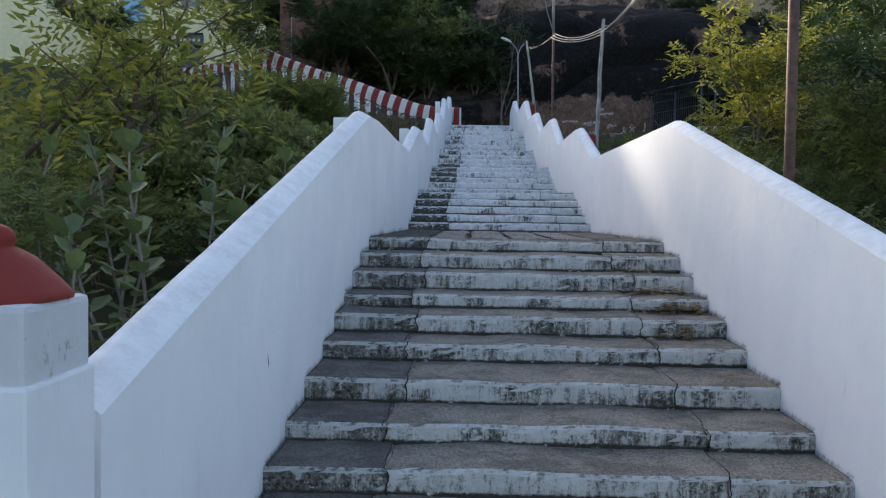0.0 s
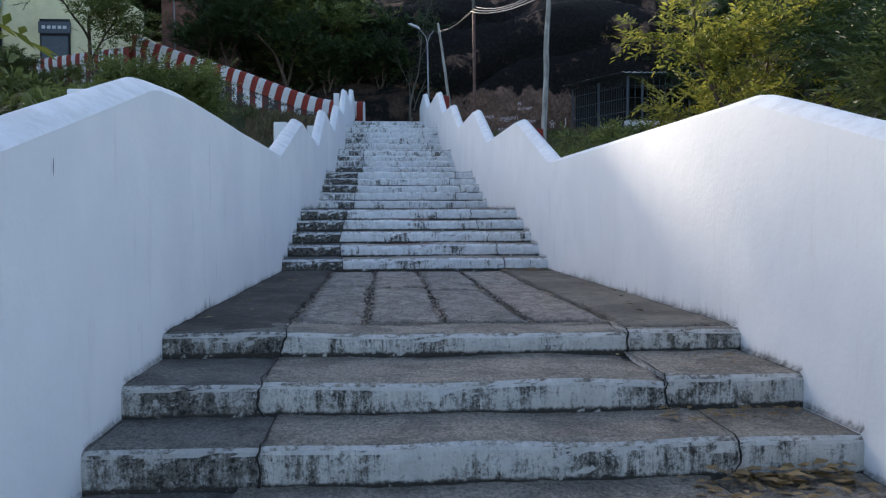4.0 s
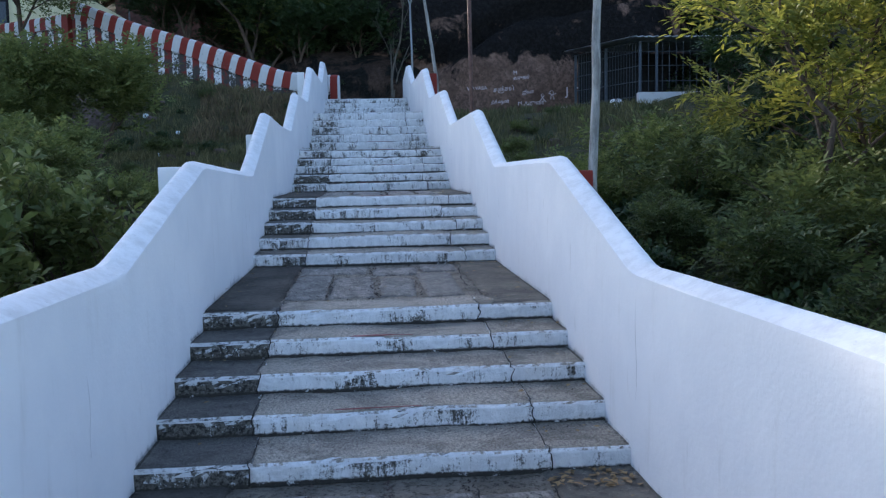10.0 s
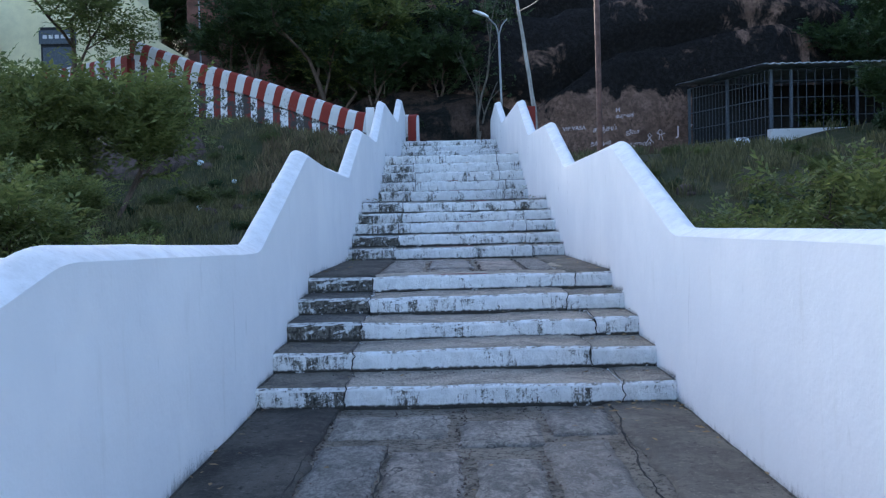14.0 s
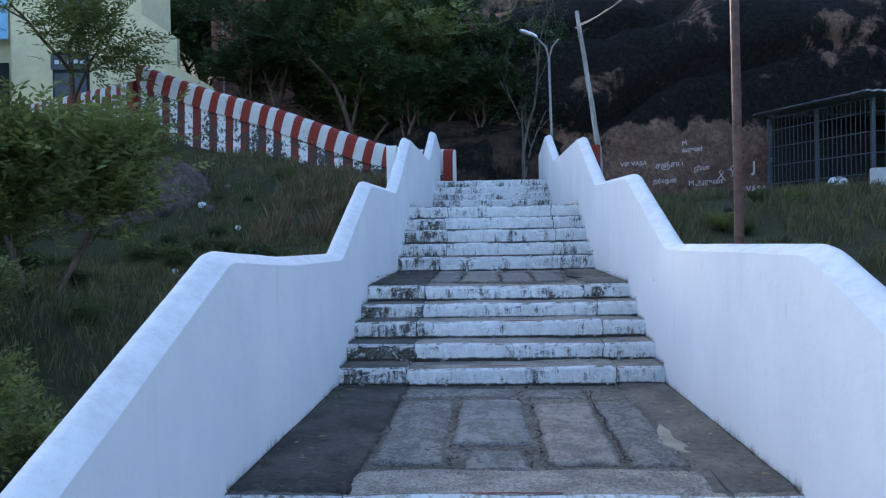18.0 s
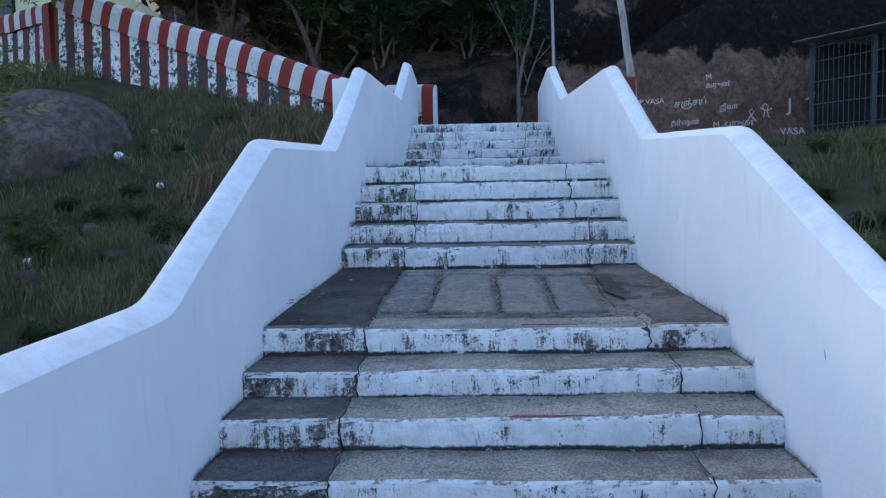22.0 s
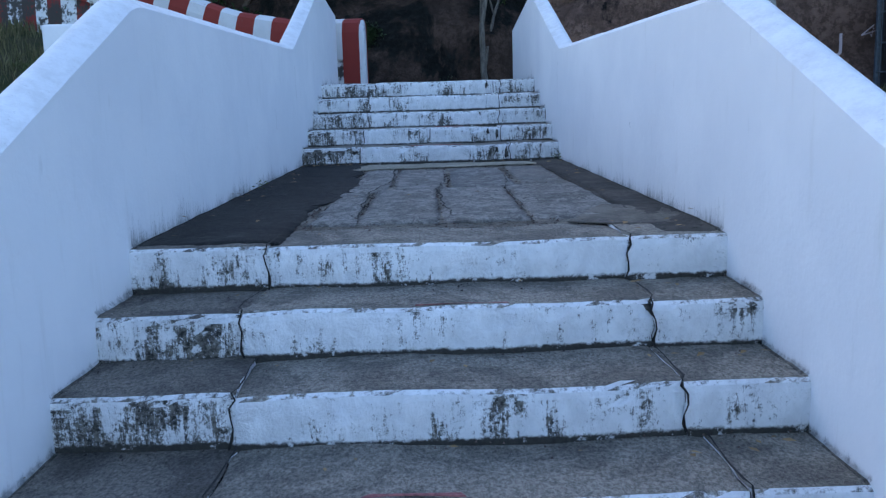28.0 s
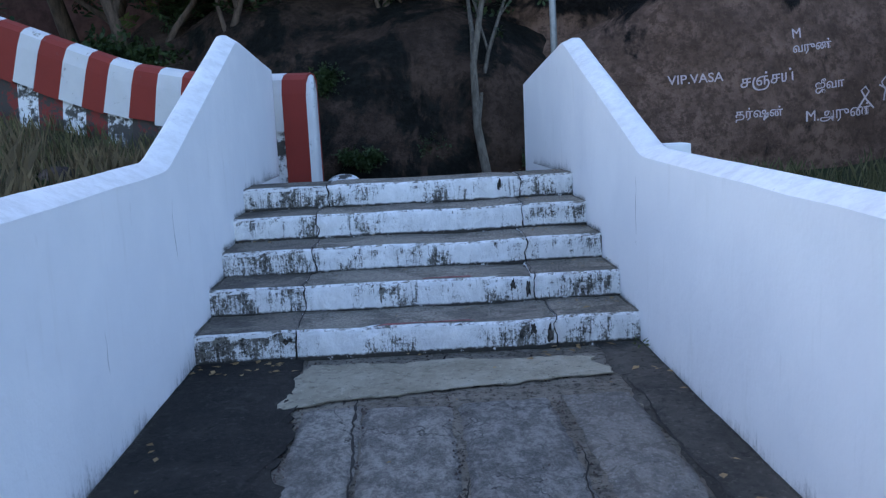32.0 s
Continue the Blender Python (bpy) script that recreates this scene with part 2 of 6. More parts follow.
def stone_slab():
    m = Mat("rough_granite_slab")
    rnd = m.info.outputs["Random"]
    sh = m.t.nodes.new("ShaderNodeCombineXYZ")
    m.put(sh.inputs[0], m.math("MULTIPLY", rnd, 53.0))
    base = m.pos((1.25, 0.85, 1), sh.outputs[0])
    pit = m.noise(27, 7, 0.86, base, 0.35)
    mott = m.noise(5.5, 7, 0.76, base, 0.5)
    grain = m.noise(70, 4, 0.9, base)
    c = m.mix(m.ramp(rnd, 0.1, 0.55), (0.285, 0.272, 0.25), (0.365, 0.338, 0.30))
    c = m.mix(m.ramp(rnd, 0.72, 0.98), c, (0.37, 0.32, 0.28))
    c = m.mix(m.ramp(mott, 0.44, 0.56, 0.85, 0), c, m.mix(0.65, c, (0.07, 0.068, 0.066)))
    c = m.mix(m.ramp(pit, 0.42, 0.55, 0.8, 0), c, m.mix(0.7, c, (0.022, 0.022, 0.023)))
    c = m.mix(m.ramp(pit, 0.54, 0.62, 0, 0.4), c, (0.43, 0.41, 0.38))
    c = m.mix(m.ramp(grain, 0.50, 0.62, 0, 0.25), c, (0.44, 0.42, 0.38))
    c = m.mix(m.ramp(m.noise(2.1, 5, 0.7, base), 0.53, 0.68, 0, 0.45), c, (0.085, 0.076, 0.066))
    pale = m.noise(3.4, 7, 0.76, base, 0.8)
    c = m.mix(m.ramp(pale, 0.56, 0.66, 0, 0.35), c, (0.42, 0.40, 0.37))
    wob = m.t.nodes.new("ShaderNodeVectorMath")
    wob.operation = "ADD"
    m.put(wob.inputs[0], base)
    warp = m.t.nodes.new("ShaderNodeTexNoise")
    warp.inputs["Scale"].default_value, warp.inputs["Detail"].default_value = 6.0, 6.0
    m.put(warp.inputs["Vector"], base)
    half = m.t.nodes.new("ShaderNodeVectorMath")
    half.operation = "SCALE"
    m.put(half.inputs[0], warp.outputs["Color"])
    half.inputs[3].default_value = 0.5
    m.put(wob.inputs[1], half.outputs[0])
    split = m.voro(0.9, wob.outputs[0], "DISTANCE_TO_EDGE")
    c = m.mix(m.math("MULTIPLY", m.ramp(split, 0.009, 0.003, 0, 0.85), m.ramp(mott, 0.42, 0.56)), c, (0.02, 0.019, 0.018))
    h = m.math("ADD", pit, m.math("ADD", m.math("MULTIPLY", grain, 0.35), m.math("MULTIPLY", mott, 0.8)))
    return m.done(c, m.ramp(pit, 0.3, 0.7, 0.7, 0.92), m.bump(h, 1.0, 0.02))


def cement(name, dark, mid, dust):
    m = Mat(name)
    a = m.noise(1.4, 7, 0.7, None, 0.3)
    c = m.mix(m.ramp(a, 0.38, 0.64), dark, mid)
    c = m.mix(m.ramp(m.noise(4.5, 7, 0.76), 0.56, 0.72, 0, 0.6), c, dust)
    c = m.mix(m.ramp(m.noise(32, 7, 0.88), 0.54, 0.66, 0, 0.6), c, tuple(x * 1.2 for x in dust))
    c = m.mix(m.ramp(m.noise(19, 7, 0.85), 0.47, 0.38, 0, 0.85), c, tuple(x * 0.6 for x in dark))
    return m.done(c, m.ramp(a, 0.3, 0.7, 0.78, 0.95), m.bump(m.math("ADD", m.noise(30, 7, 0.8), m.math("MULTIPLY", m.noise(5, 5, 0.7), 0.8)), 0.6, 0.012), 0.0, 0.2)


def mortar():
    m = Mat("gravelly_dirt_joint")
    n = m.noise(30, 7, 0.82)
    c = m.mix(m.ramp(n, 0.42, 0.62), (0.018, 0.016, 0.014), (0.17, 0.155, 0.135))
    c = m.mix(m.ramp(m.noise(3, 5, 0.65), 0.45, 0.65, 0, 0.7), c, (0.05, 0.045, 0.04))
    return m.done(c, 0.95, m.bump(n, 1.0, 0.03))


def weathered_mortar():
    m = Mat("weathered_mortar")
    n = m.noise(26, 8, 0.84, None, 0.4)
    c = m.mix(m.ramp(m.noise(2.6, 6, 0.7), 0.38, 0.64), (0.19, 0.168, 0.138), (0.31, 0.278, 0.23))
    c = m.mix(m.ramp(n, 0.50, 0.40, 0, 0.85), c, (0.022, 0.020, 0.018))
    c = m.mix(m.ramp(n, 0.56, 0.66, 0, 0.6), c, (0.34, 0.32, 0.29))
    c = m.mix(m.ramp(m.noise(7, 6, 0.75), 0.56, 0.64, 0, 0.6), c, (0.05, 0.046, 0.04))
    return m.done(c, 0.95, m.bump(m.math("ADD", n, m.math("MULTIPLY", m.noise(6, 5, 0.7), 0.9)), 1.0, 0.03), 0.0, 0.2)


def dressed_slab(name, cool, warm):
    m = Mat(name)
    rnd = m.info.outputs["Random"]
    sh = m.t.nodes.new("ShaderNodeCombineXYZ")
    m.put(sh.inputs[0], m.math("MULTIPLY", rnd, 31.0))
    base = m.pos((1.0, 0.7, 1), sh.outputs[0])
    grain = m.noise(60, 5, 0.85, base)
    mott = m.noise(4.5, 7, 0.74, base, 0.4)
    c = m.mix(m.ramp(rnd, 0.25, 0.75), cool, warm)
    c = m.mix(m.ramp(mott, 0.56, 0.40, 0, 0.9), c, m.mix(0.65, c, (0.045, 0.043, 0.04)))
    c = m.mix(m.ramp(grain, 0.52, 0.64, 0, 0.4), c, (0.42, 0.40, 0.38))
    c = m.mix(m.ramp(grain, 0.46, 0.36, 0, 0.6), c, (0.05, 0.05, 0.05))
    c = m.mix(m.ramp(m.noise(9, 7, 0.8, base, 0.5), 0.60, 0.68, 0, 0.5), c, (0.40, 0.385, 0.36))
    c = m.mix(m.ramp(m.noise(13, 7, 0.82, base, 0.6), 0.50, 0.42, 0, 0.7), c, (0.075, 0.066, 0.055))
    return m.done(c, m.ramp(mott, 0.3, 0.7, 0.62, 0.85), m.bump(m.math("ADD", m.math("MULTIPLY", grain, 0.5), m.math("ADD", mott, m.noise(16, 6, 0.75, base))), 0.8, 0.018))


def plain(name, col, rough=0.6, metal=0.0, vary=0.25, scale=9.0, bump=0.15, spec=0.4):
    m = Mat(name)
    n = m.noise(scale, 5, 0.65)
    c = m.mix(m.ramp(n, 0.3, 0.7), tuple(x * (1 - vary) for x in col), tuple(min(1, x * (1 + vary)) for x in col))
    c = m.mix(m.ramp(m.noise(scale * 6, 4, 0.7), 0.62, 0.78, 0, 0.4), c, tuple(x * 0.45 for x in col))
    return m.done(c, rough, m.bump(m.noise(scale * 9, 4, 0.6), bump, 0.006), metal, spec)


def worn_paint(name, col, under, amount):
    """Paint flaking off a wall."""
    m = Mat(name)
    n = m.math("ADD", m.math("MULTIPLY", m.noise(9, 6, 0.72), 0.6), m.math("MULTIPLY", m.noise(1.7, 4, 0.6), 0.4))
    c = m.mix(m.noise(4, 4, 0.6), tuple(x * 0.8 for x in col), col)
    c = m.mix(m.ramp(n, 0.5 + amount, 0.44 + amount), under, c)
    return m.done(c, 0.8, m.bump(n, 0.4, 0.02))


def soil():
    m = Mat("grassy_soil")
    n = m.noise(1.3, 6, 0.65)
    c = m.mix(m.ramp(n, 0.3, 0.7), (0.035, 0.045, 0.018), (0.075, 0.066, 0.04))
    c = m.mix(m.ramp(m.noise(18, 5, 0.7), 0.5, 0.75, 0, 0.7), c, (0.04, 0.06, 0.02))
    return m.done(c, 0.95, m.bump(m.noise(25, 6, 0.7), 0.8, 0.06), 0.0, 0.1)


def rock(name, light, dark, cover, stain_lo):
    m = Mat(name)
    z = m.xyz(m.geo.outputs["Position"], 2)
    streak = m.noise(0.8, 9, 0.66, m.pos((1.15, 1.0, 0.72)), 0.5)
    big = m.noise(0.28, 5, 0.6, None, 0.5)
    fine = m.noise(7, 8, 0.74)
    c = m.mix(m.ramp(m.noise(1.6, 6, 0.68), 0.34, 0.66), light, tuple(x * 0.5 for x in light))
    c = m.mix(m.ramp(fine, 0.45, 0.60, 0, 0.8), c, tuple(x * 0.35 for x in light))
    c = m.mix(m.ramp(m.noise(22, 5, 0.75), 0.60, 0.72, 0, 0.5), c, tuple(min(1, x * 1.7) for x in light))
    s = m.math("ADD", m.math("MULTIPLY", streak, 0.6), m.math("MULTIPLY", big, 0.4))
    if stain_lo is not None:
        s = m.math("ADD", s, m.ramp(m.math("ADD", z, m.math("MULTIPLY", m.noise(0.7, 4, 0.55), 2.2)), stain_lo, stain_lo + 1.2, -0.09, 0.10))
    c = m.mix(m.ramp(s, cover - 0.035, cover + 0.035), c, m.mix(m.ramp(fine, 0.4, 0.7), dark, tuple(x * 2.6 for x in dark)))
    h = m.math("ADD", m.math("MULTIPLY", m.noise(1.0, 7, 0.62), 1.6), m.math("MULTIPLY", fine, 0.5))
    return m.done(c, 0.95, m.bump(h, 0.9, 0.16), 0.0, 0.12)


def leaf(name, a, b, through=0.35, rough=0.6):
    m = Mat(name)
    r = m.geo.outputs["Random Per Island"]
    c = m.mix(r, a, b)
    c = m.mix(m.ramp(m.noise(3.0, 3, 0.5), 0.35, 0.7, 0, 0.5), c, tuple(x * 0.55 for x in a))
    return m.done(c, rough, None, 0.0, 0.4, through)


def bark(name, col):
    m = Mat(name)
    n = m.noise(14, 6, 0.7, m.pos((1, 1, 0.25)))
    c = m.mix(m.ramp(n, 0.35, 0.65), tuple(x * 0.45 for x in col), col)
    return m.done(c, 0.9, m.bump(n, 0.7, 0.02))


M_WALL = wall_paint()
M_GRIME = foot_grime()
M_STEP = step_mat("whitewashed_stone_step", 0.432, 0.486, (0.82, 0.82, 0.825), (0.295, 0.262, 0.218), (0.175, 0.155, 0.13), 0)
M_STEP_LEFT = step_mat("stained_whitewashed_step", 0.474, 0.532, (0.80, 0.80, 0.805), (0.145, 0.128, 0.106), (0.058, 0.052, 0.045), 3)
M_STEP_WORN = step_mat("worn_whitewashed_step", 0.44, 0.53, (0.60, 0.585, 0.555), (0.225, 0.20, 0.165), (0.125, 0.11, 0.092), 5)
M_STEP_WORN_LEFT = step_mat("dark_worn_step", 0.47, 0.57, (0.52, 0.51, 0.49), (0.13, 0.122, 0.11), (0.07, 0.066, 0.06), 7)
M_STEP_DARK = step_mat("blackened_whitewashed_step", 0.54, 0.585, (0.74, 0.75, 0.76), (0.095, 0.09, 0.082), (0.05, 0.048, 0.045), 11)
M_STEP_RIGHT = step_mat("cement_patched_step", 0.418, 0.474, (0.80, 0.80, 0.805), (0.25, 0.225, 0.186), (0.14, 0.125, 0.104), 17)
# close to M_STEP, with darker treads, for the two upper flights
M_STEP_DARK_TREAD = step_mat("dark_tread_whitewashed_step", 0.428, 0.482, (0.82, 0.82, 0.825), (0.205, 0.185, 0.152), (0.095, 0.086, 0.072), 23)
M_SLAB = stone_slab()
M_CEMENT = cement("blackened_cement", (0.009, 0.009, 0.009), (0.032, 0.030, 0.027), (0.09, 0.084, 0.075))
M_CEMENT_DUSTY = cement("dusty_cement", (0.085, 0.077, 0.066), (0.185, 0.167, 0.14), (0.28, 0.255, 0.215))
M_CEMENT_GREY = cement("grey_cement", (0.029, 0.027, 0.025), (0.092, 0.084, 0.072), (0.175, 0.16, 0.138))
M_JOINT = mortar()
M_MORTAR = weathered_mortar()
M_SLAB_SMOOTH = dressed_slab("dressed_granite_slab", (0.16, 0.158, 0.156), (0.20, 0.184, 0.16))
M_SLAB_PALE = dressed_slab("pale_dressed_slab", (0.24, 0.235, 0.225), (0.30, 0.26, 0.225))
M_PALE = cement("pale_cement_patch", (0.22, 0.20, 0.15), (0.36, 0.33, 0.26), (0.45, 0.42, 0.34))
M_RED = worn_paint("red_oxide_paint", (0.24, 0.03, 0.02), (0.14, 0.09, 0.08), 0.17)
M_RED_WORN = worn_paint("flaking_red_paint", (0.19, 0.028, 0.022), (0.05, 0.042, 0.038), 0.03)
M_WHITE = worn_paint("white_limewash", (0.64, 0.64, 0.65), (0.26, 0.25, 0.235), 0.13)
M_WHITE_WORN = worn_paint("flaking_limewash", (0.76, 0.77, 0.79), (0.06, 0.056, 0.052), 0.045)
M_SOIL = soil()
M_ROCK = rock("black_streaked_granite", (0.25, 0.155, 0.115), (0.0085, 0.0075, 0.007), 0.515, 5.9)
M_ROCK_TOP = rock("bare_granite", (0.30, 0.20, 0.155), (0.02, 0.018, 0.017), 0.54, None)
M_LEDGE = rock("dark_overgrown_granite", (0.085, 0.056, 0.042), (0.007, 0.007, 0.006), 0.50, None)
M_BOULDER = rock("grey_boulder_granite", (0.19, 0.145, 0.13), (0.03, 0.025, 0.024), 0.515, None)
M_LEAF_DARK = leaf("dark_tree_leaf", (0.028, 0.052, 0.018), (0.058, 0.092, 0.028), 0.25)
M_LEAF_MID = leaf("green_leaf", (0.10, 0.13, 0.035), (0.22, 0.245, 0.075), 0.4)
M_LEAF_SHRUB = leaf("dusky_green_leaf", (0.055, 0.08, 0.024), (0.135, 0.16, 0.05), 0.35)
# yellow-green leaf; the bright end also has sun on the leaves mixed in
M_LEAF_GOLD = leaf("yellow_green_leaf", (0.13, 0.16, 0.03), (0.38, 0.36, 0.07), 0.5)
M_LEAF_BIG = leaf("grey_green_broad_leaf", (0.085, 0.125, 0.045), (0.19, 0.235, 0.095), 0.35)
M_GRASS = leaf("grass_blade", (0.065, 0.075, 0.026), (0.21, 0.185, 0.088), 0.35, 0.6)
M_STRAW = leaf("dry_grass_stalk", (0.10, 0.075, 0.04), (0.24, 0.18, 0.095), 0.3, 0.7)
M_DRY = leaf("dry_fallen_leaf", (0.19, 0.12, 0.05), (0.38, 0.26, 0.12), 0.15, 0.7)
M_BARK = bark("brown_bark", (0.13, 0.09, 0.065))
M_BARK_PALE = bark("pale_bark", (0.24, 0.21, 0.17))
M_BARK_DULL = bark("dull_grey_bark", (0.15, 0.13, 0.105))
M_POLE_WOOD = bark("weathered_grey_timber", (0.42, 0.40, 0.37))
M_POLE_RUST = plain("rust_brown_steel", (0.12, 0.065, 0.05), 0.7, 0.3, 0.35, 12)
M_STEEL = plain("galvanised_steel", (0.27, 0.275, 0.28), 0.5, 0.6, 0.15, 10)
M_WIRE = plain("bare_aluminium_cable", (0.42, 0.40, 0.38), 0.5, 0.5, 0.1, 10)
M_DARKWIRE = plain("black_cable", (0.02, 0.02, 0.022), 0.5)
M_BARS = plain("dark_blue_painted_bars", (0.07, 0.085, 0.105), 0.5, 0.3, 0.25, 12)
M_BRICKRED = plain("rust_red_wall", (0.16, 0.075, 0.055), 0.85, 0, 0.35, 3)
M_ROOF = plain("grey_sheet_roof", (0.30, 0.31, 0.32), 0.55, 0.3, 0.2, 5)
M_CREAM = plain("cream_wall_paint", (0.72, 0.66, 0.42), 0.8, 0, 0.06, 3, 0.1)
M_BLUE = plain("light_blue_board", (0.22, 0.45, 0.66), 0.5, 0, 0.1, 3)
# near-black in place of shade inside rooms; also fills the wall cracks
M_INSIDE = plain("unlit_hollow_black", (0.02, 0.02, 0.022), 0.9)
M_CHALK = plain("pink_white_chalk_paint", (0.62, 0.50, 0.50), 0.9, 0, 0.1, 30)
M_GLASSY = plain("lamp_cover", (0.72, 0.74, 0.76), 0.3)
M_CRACK = plain("crack_dirt", (0.022, 0.02, 0.018), 0.95, 0, 0.4, 30)
M_PINK = plain("red_powder_mark", (0.26, 0.10, 0.10), 0.9, 0, 0.4, 40)
M_PLASTIC = plain("pale_plastic", (0.62, 0.68, 0.72), 0.45)


# ---- building helpers ----
def mesh_of(name, bm, mat, smooth=False):
    me = bpy.data.meshes.new(name)
    bm.normal_update()
    bm.to_mesh(me)
    bm.free()
    me.materials.append(mat)
    if smooth:
        me.polygons.foreach_set("use_smooth", [True] * len(me.polygons))
    return me


def part(name, bm, mat, parent=None, label="", smooth=False):
    ob = new(name, bm if isinstance(bm, bpy.types.Mesh) else mesh_of(name, bm, mat, smooth))
    if parent is not None:
        ob.parent = parent
    if label:
        ob["label"] = label
    return ob


def thing(name, label, category, group="", kind="", at=(0, 0, 0)):
    ob = new(name)
    ob.empty_display_size = 0.2
    ob.location = at
    return tagged(ob, label, category, group, kind)


def bm_box(x0, x1, y0, y1, z0, z1, bevel=0.0, bm=None):
    bm = bm or bmesh.new()
    r = bmesh.ops.create_cube(bm, size=1.0)
    for v in r["verts"]:
        v.co = Vector((x0 + (v.co.x + 0.5) * (x1 - x0), y0 + (v.co.y + 0.5) * (y1 - y0), z0 + (v.co.z + 0.5) * (z1 - z0)))
    if bevel:
        es = {e for v in r["verts"] for e in v.link_edges}
        bmesh.ops.bevel(bm, geom=list(es), offset=bevel, segments=2, affect="EDGES", profile=0.6)
    return bm


def pydata(name, verts, faces, mat, smooth=False):
    me = bpy.data.meshes.new(name)
    me.from_pydata(verts, [], faces)
    me.materials.append(mat)
    if smooth:
        me.polygons.foreach_set("use_smooth", [True] * len(me.polygons))
    me.update()
    return me


def tube(pts, radii, sides=8, bm=None, cap=True):
    """A tapered round bar through points."""
    bm = bm or bmesh.new()
    pts = [Vector(p) for p in pts]
    rings = []
    for i, p in enumerate(pts):
        d = (pts[min(i + 1, len(pts) - 1)] - pts[max(i - 1, 0)]).normalized()
        a = d.cross(Vector((0.31, 0.95, 0.05)) if abs(d.z) > 0.7 else Vector((0, 0, 1))).normalized()
        b = d.cross(a)
        r = radii[i] if isinstance(radii, (list, tuple)) else radii
        rings.append([bm.verts.new(p + r * (math.cos(6.2832 * k / sides) * a + math.sin(6.2832 * k / sides) * b)) for k in range(sides)])
    for r0, r1 in zip(rings, rings[1:]):
        for k in range(sides):
            bm.faces.new((r0[k], r0[(k + 1) % sides], r1[(k + 1) % sides], r1[k]))
    if cap:
        bm.faces.new(rings[0][::-1])
        bm.faces.new(rings[-1])
    bmesh.ops.recalc_face_normals(bm, faces=bm.faces)
    return bm


def lerp(table, y):
    """Straight-line interpolation in a table of pairs."""
    if y <= table[0][0]:
        return table[0][1]
    for (a, u), (b, v) in zip(table, table[1:]):
        if y <= b:
            return u + (v - u) * (y - a) / (b - a)
    return table[-1][1]


# ---- plan ----
HALF = 1.45                         # half the width of the steps, into the walls
FACE_L = [(0, 1.43), (6, 1.43), (11, 1.375), (16, 1.36), (21, 1.385), (26, 1.35), (33, 1.36), (37, 1.37)]
FACE_R = [(0, 1.45), (6, 1.46), (11, 1.39), (16, 1.375), (21, 1.395), (26, 1.365), (33, 1.36), (37, 1.30)]
# nosings of the lowest flight, from the bottom: y and height of the tread
FIRST = [(1.50, -1.855), (2.03, -1.728), (2.52, -1.62), (3.03, -1.475), (3.68, -1.352), (4.162, -1.215), (4.637, -1.113), (5.107, -0.96), (5.583, -0.82), (6.227, -0.705)]
GROUND_Z = -1.98
# the short flights of five: first riser, last nosing, height below and above
FLIGHTS = [(10.85, 12.86, -0.715, -0.07), (15.82, 18.02, -0.05, 0.664), (21.21, 22.93, 0.66, 1.43), (25.78, 27.60, 1.49, 2.47), (32.80, 34.72, 2.51, 3.42)]
# inner arrises of the side walls' copings: y and height
TOPS_L = [(0.20, -1.03), (6.2, 0.475), (7.0, 0.51), (8.6, 0.487), (10.88, 0.475), (13.2, 1.06), (16.05, 0.97), (18.22, 1.79), (19.6, 1.738), (21.5, 1.738), (23.33, 2.525), (25.70, 2.583), (27.98, 3.595), (32.6, 3.705), (34.95, 4.625), (36.72, 4.48)]
TOPS_R = [(0.20, -1.05), (6.2, 0.43), (10.85, 0.405), (12.95, 1.055), (15.88, 1.03), (17.98, 1.79), (21.15, 1.79), (23.1, 2.54), (25.58, 2.63), (27.78, 3.53), (32.78, 3.65), (35.05, 4.505), (37.3, 4.24)]
FLOOR = [(-6.0, GROUND_Z), (1.4, GROUND_Z)] + FIRST + [(10.85, -0.715), (12.86, -0.07), (15.82, -0.05), (18.02, 0.664), (21.21, 0.66), (22.93, 1.43), (25.78, 1.49), (27.6, 2.47), (32.8, 2.51), (34.72, 3.42), (36.0, 3.3), (60, 3.6)]


# foot of the striped wall: share of its length and height
S_FOOT = [(0, 3.5), (0.2, 3.72), (0.36, 4.18), (0.5, 4.56), (0.7, 4.84), (0.9, 5.2), (1, 5.35)]


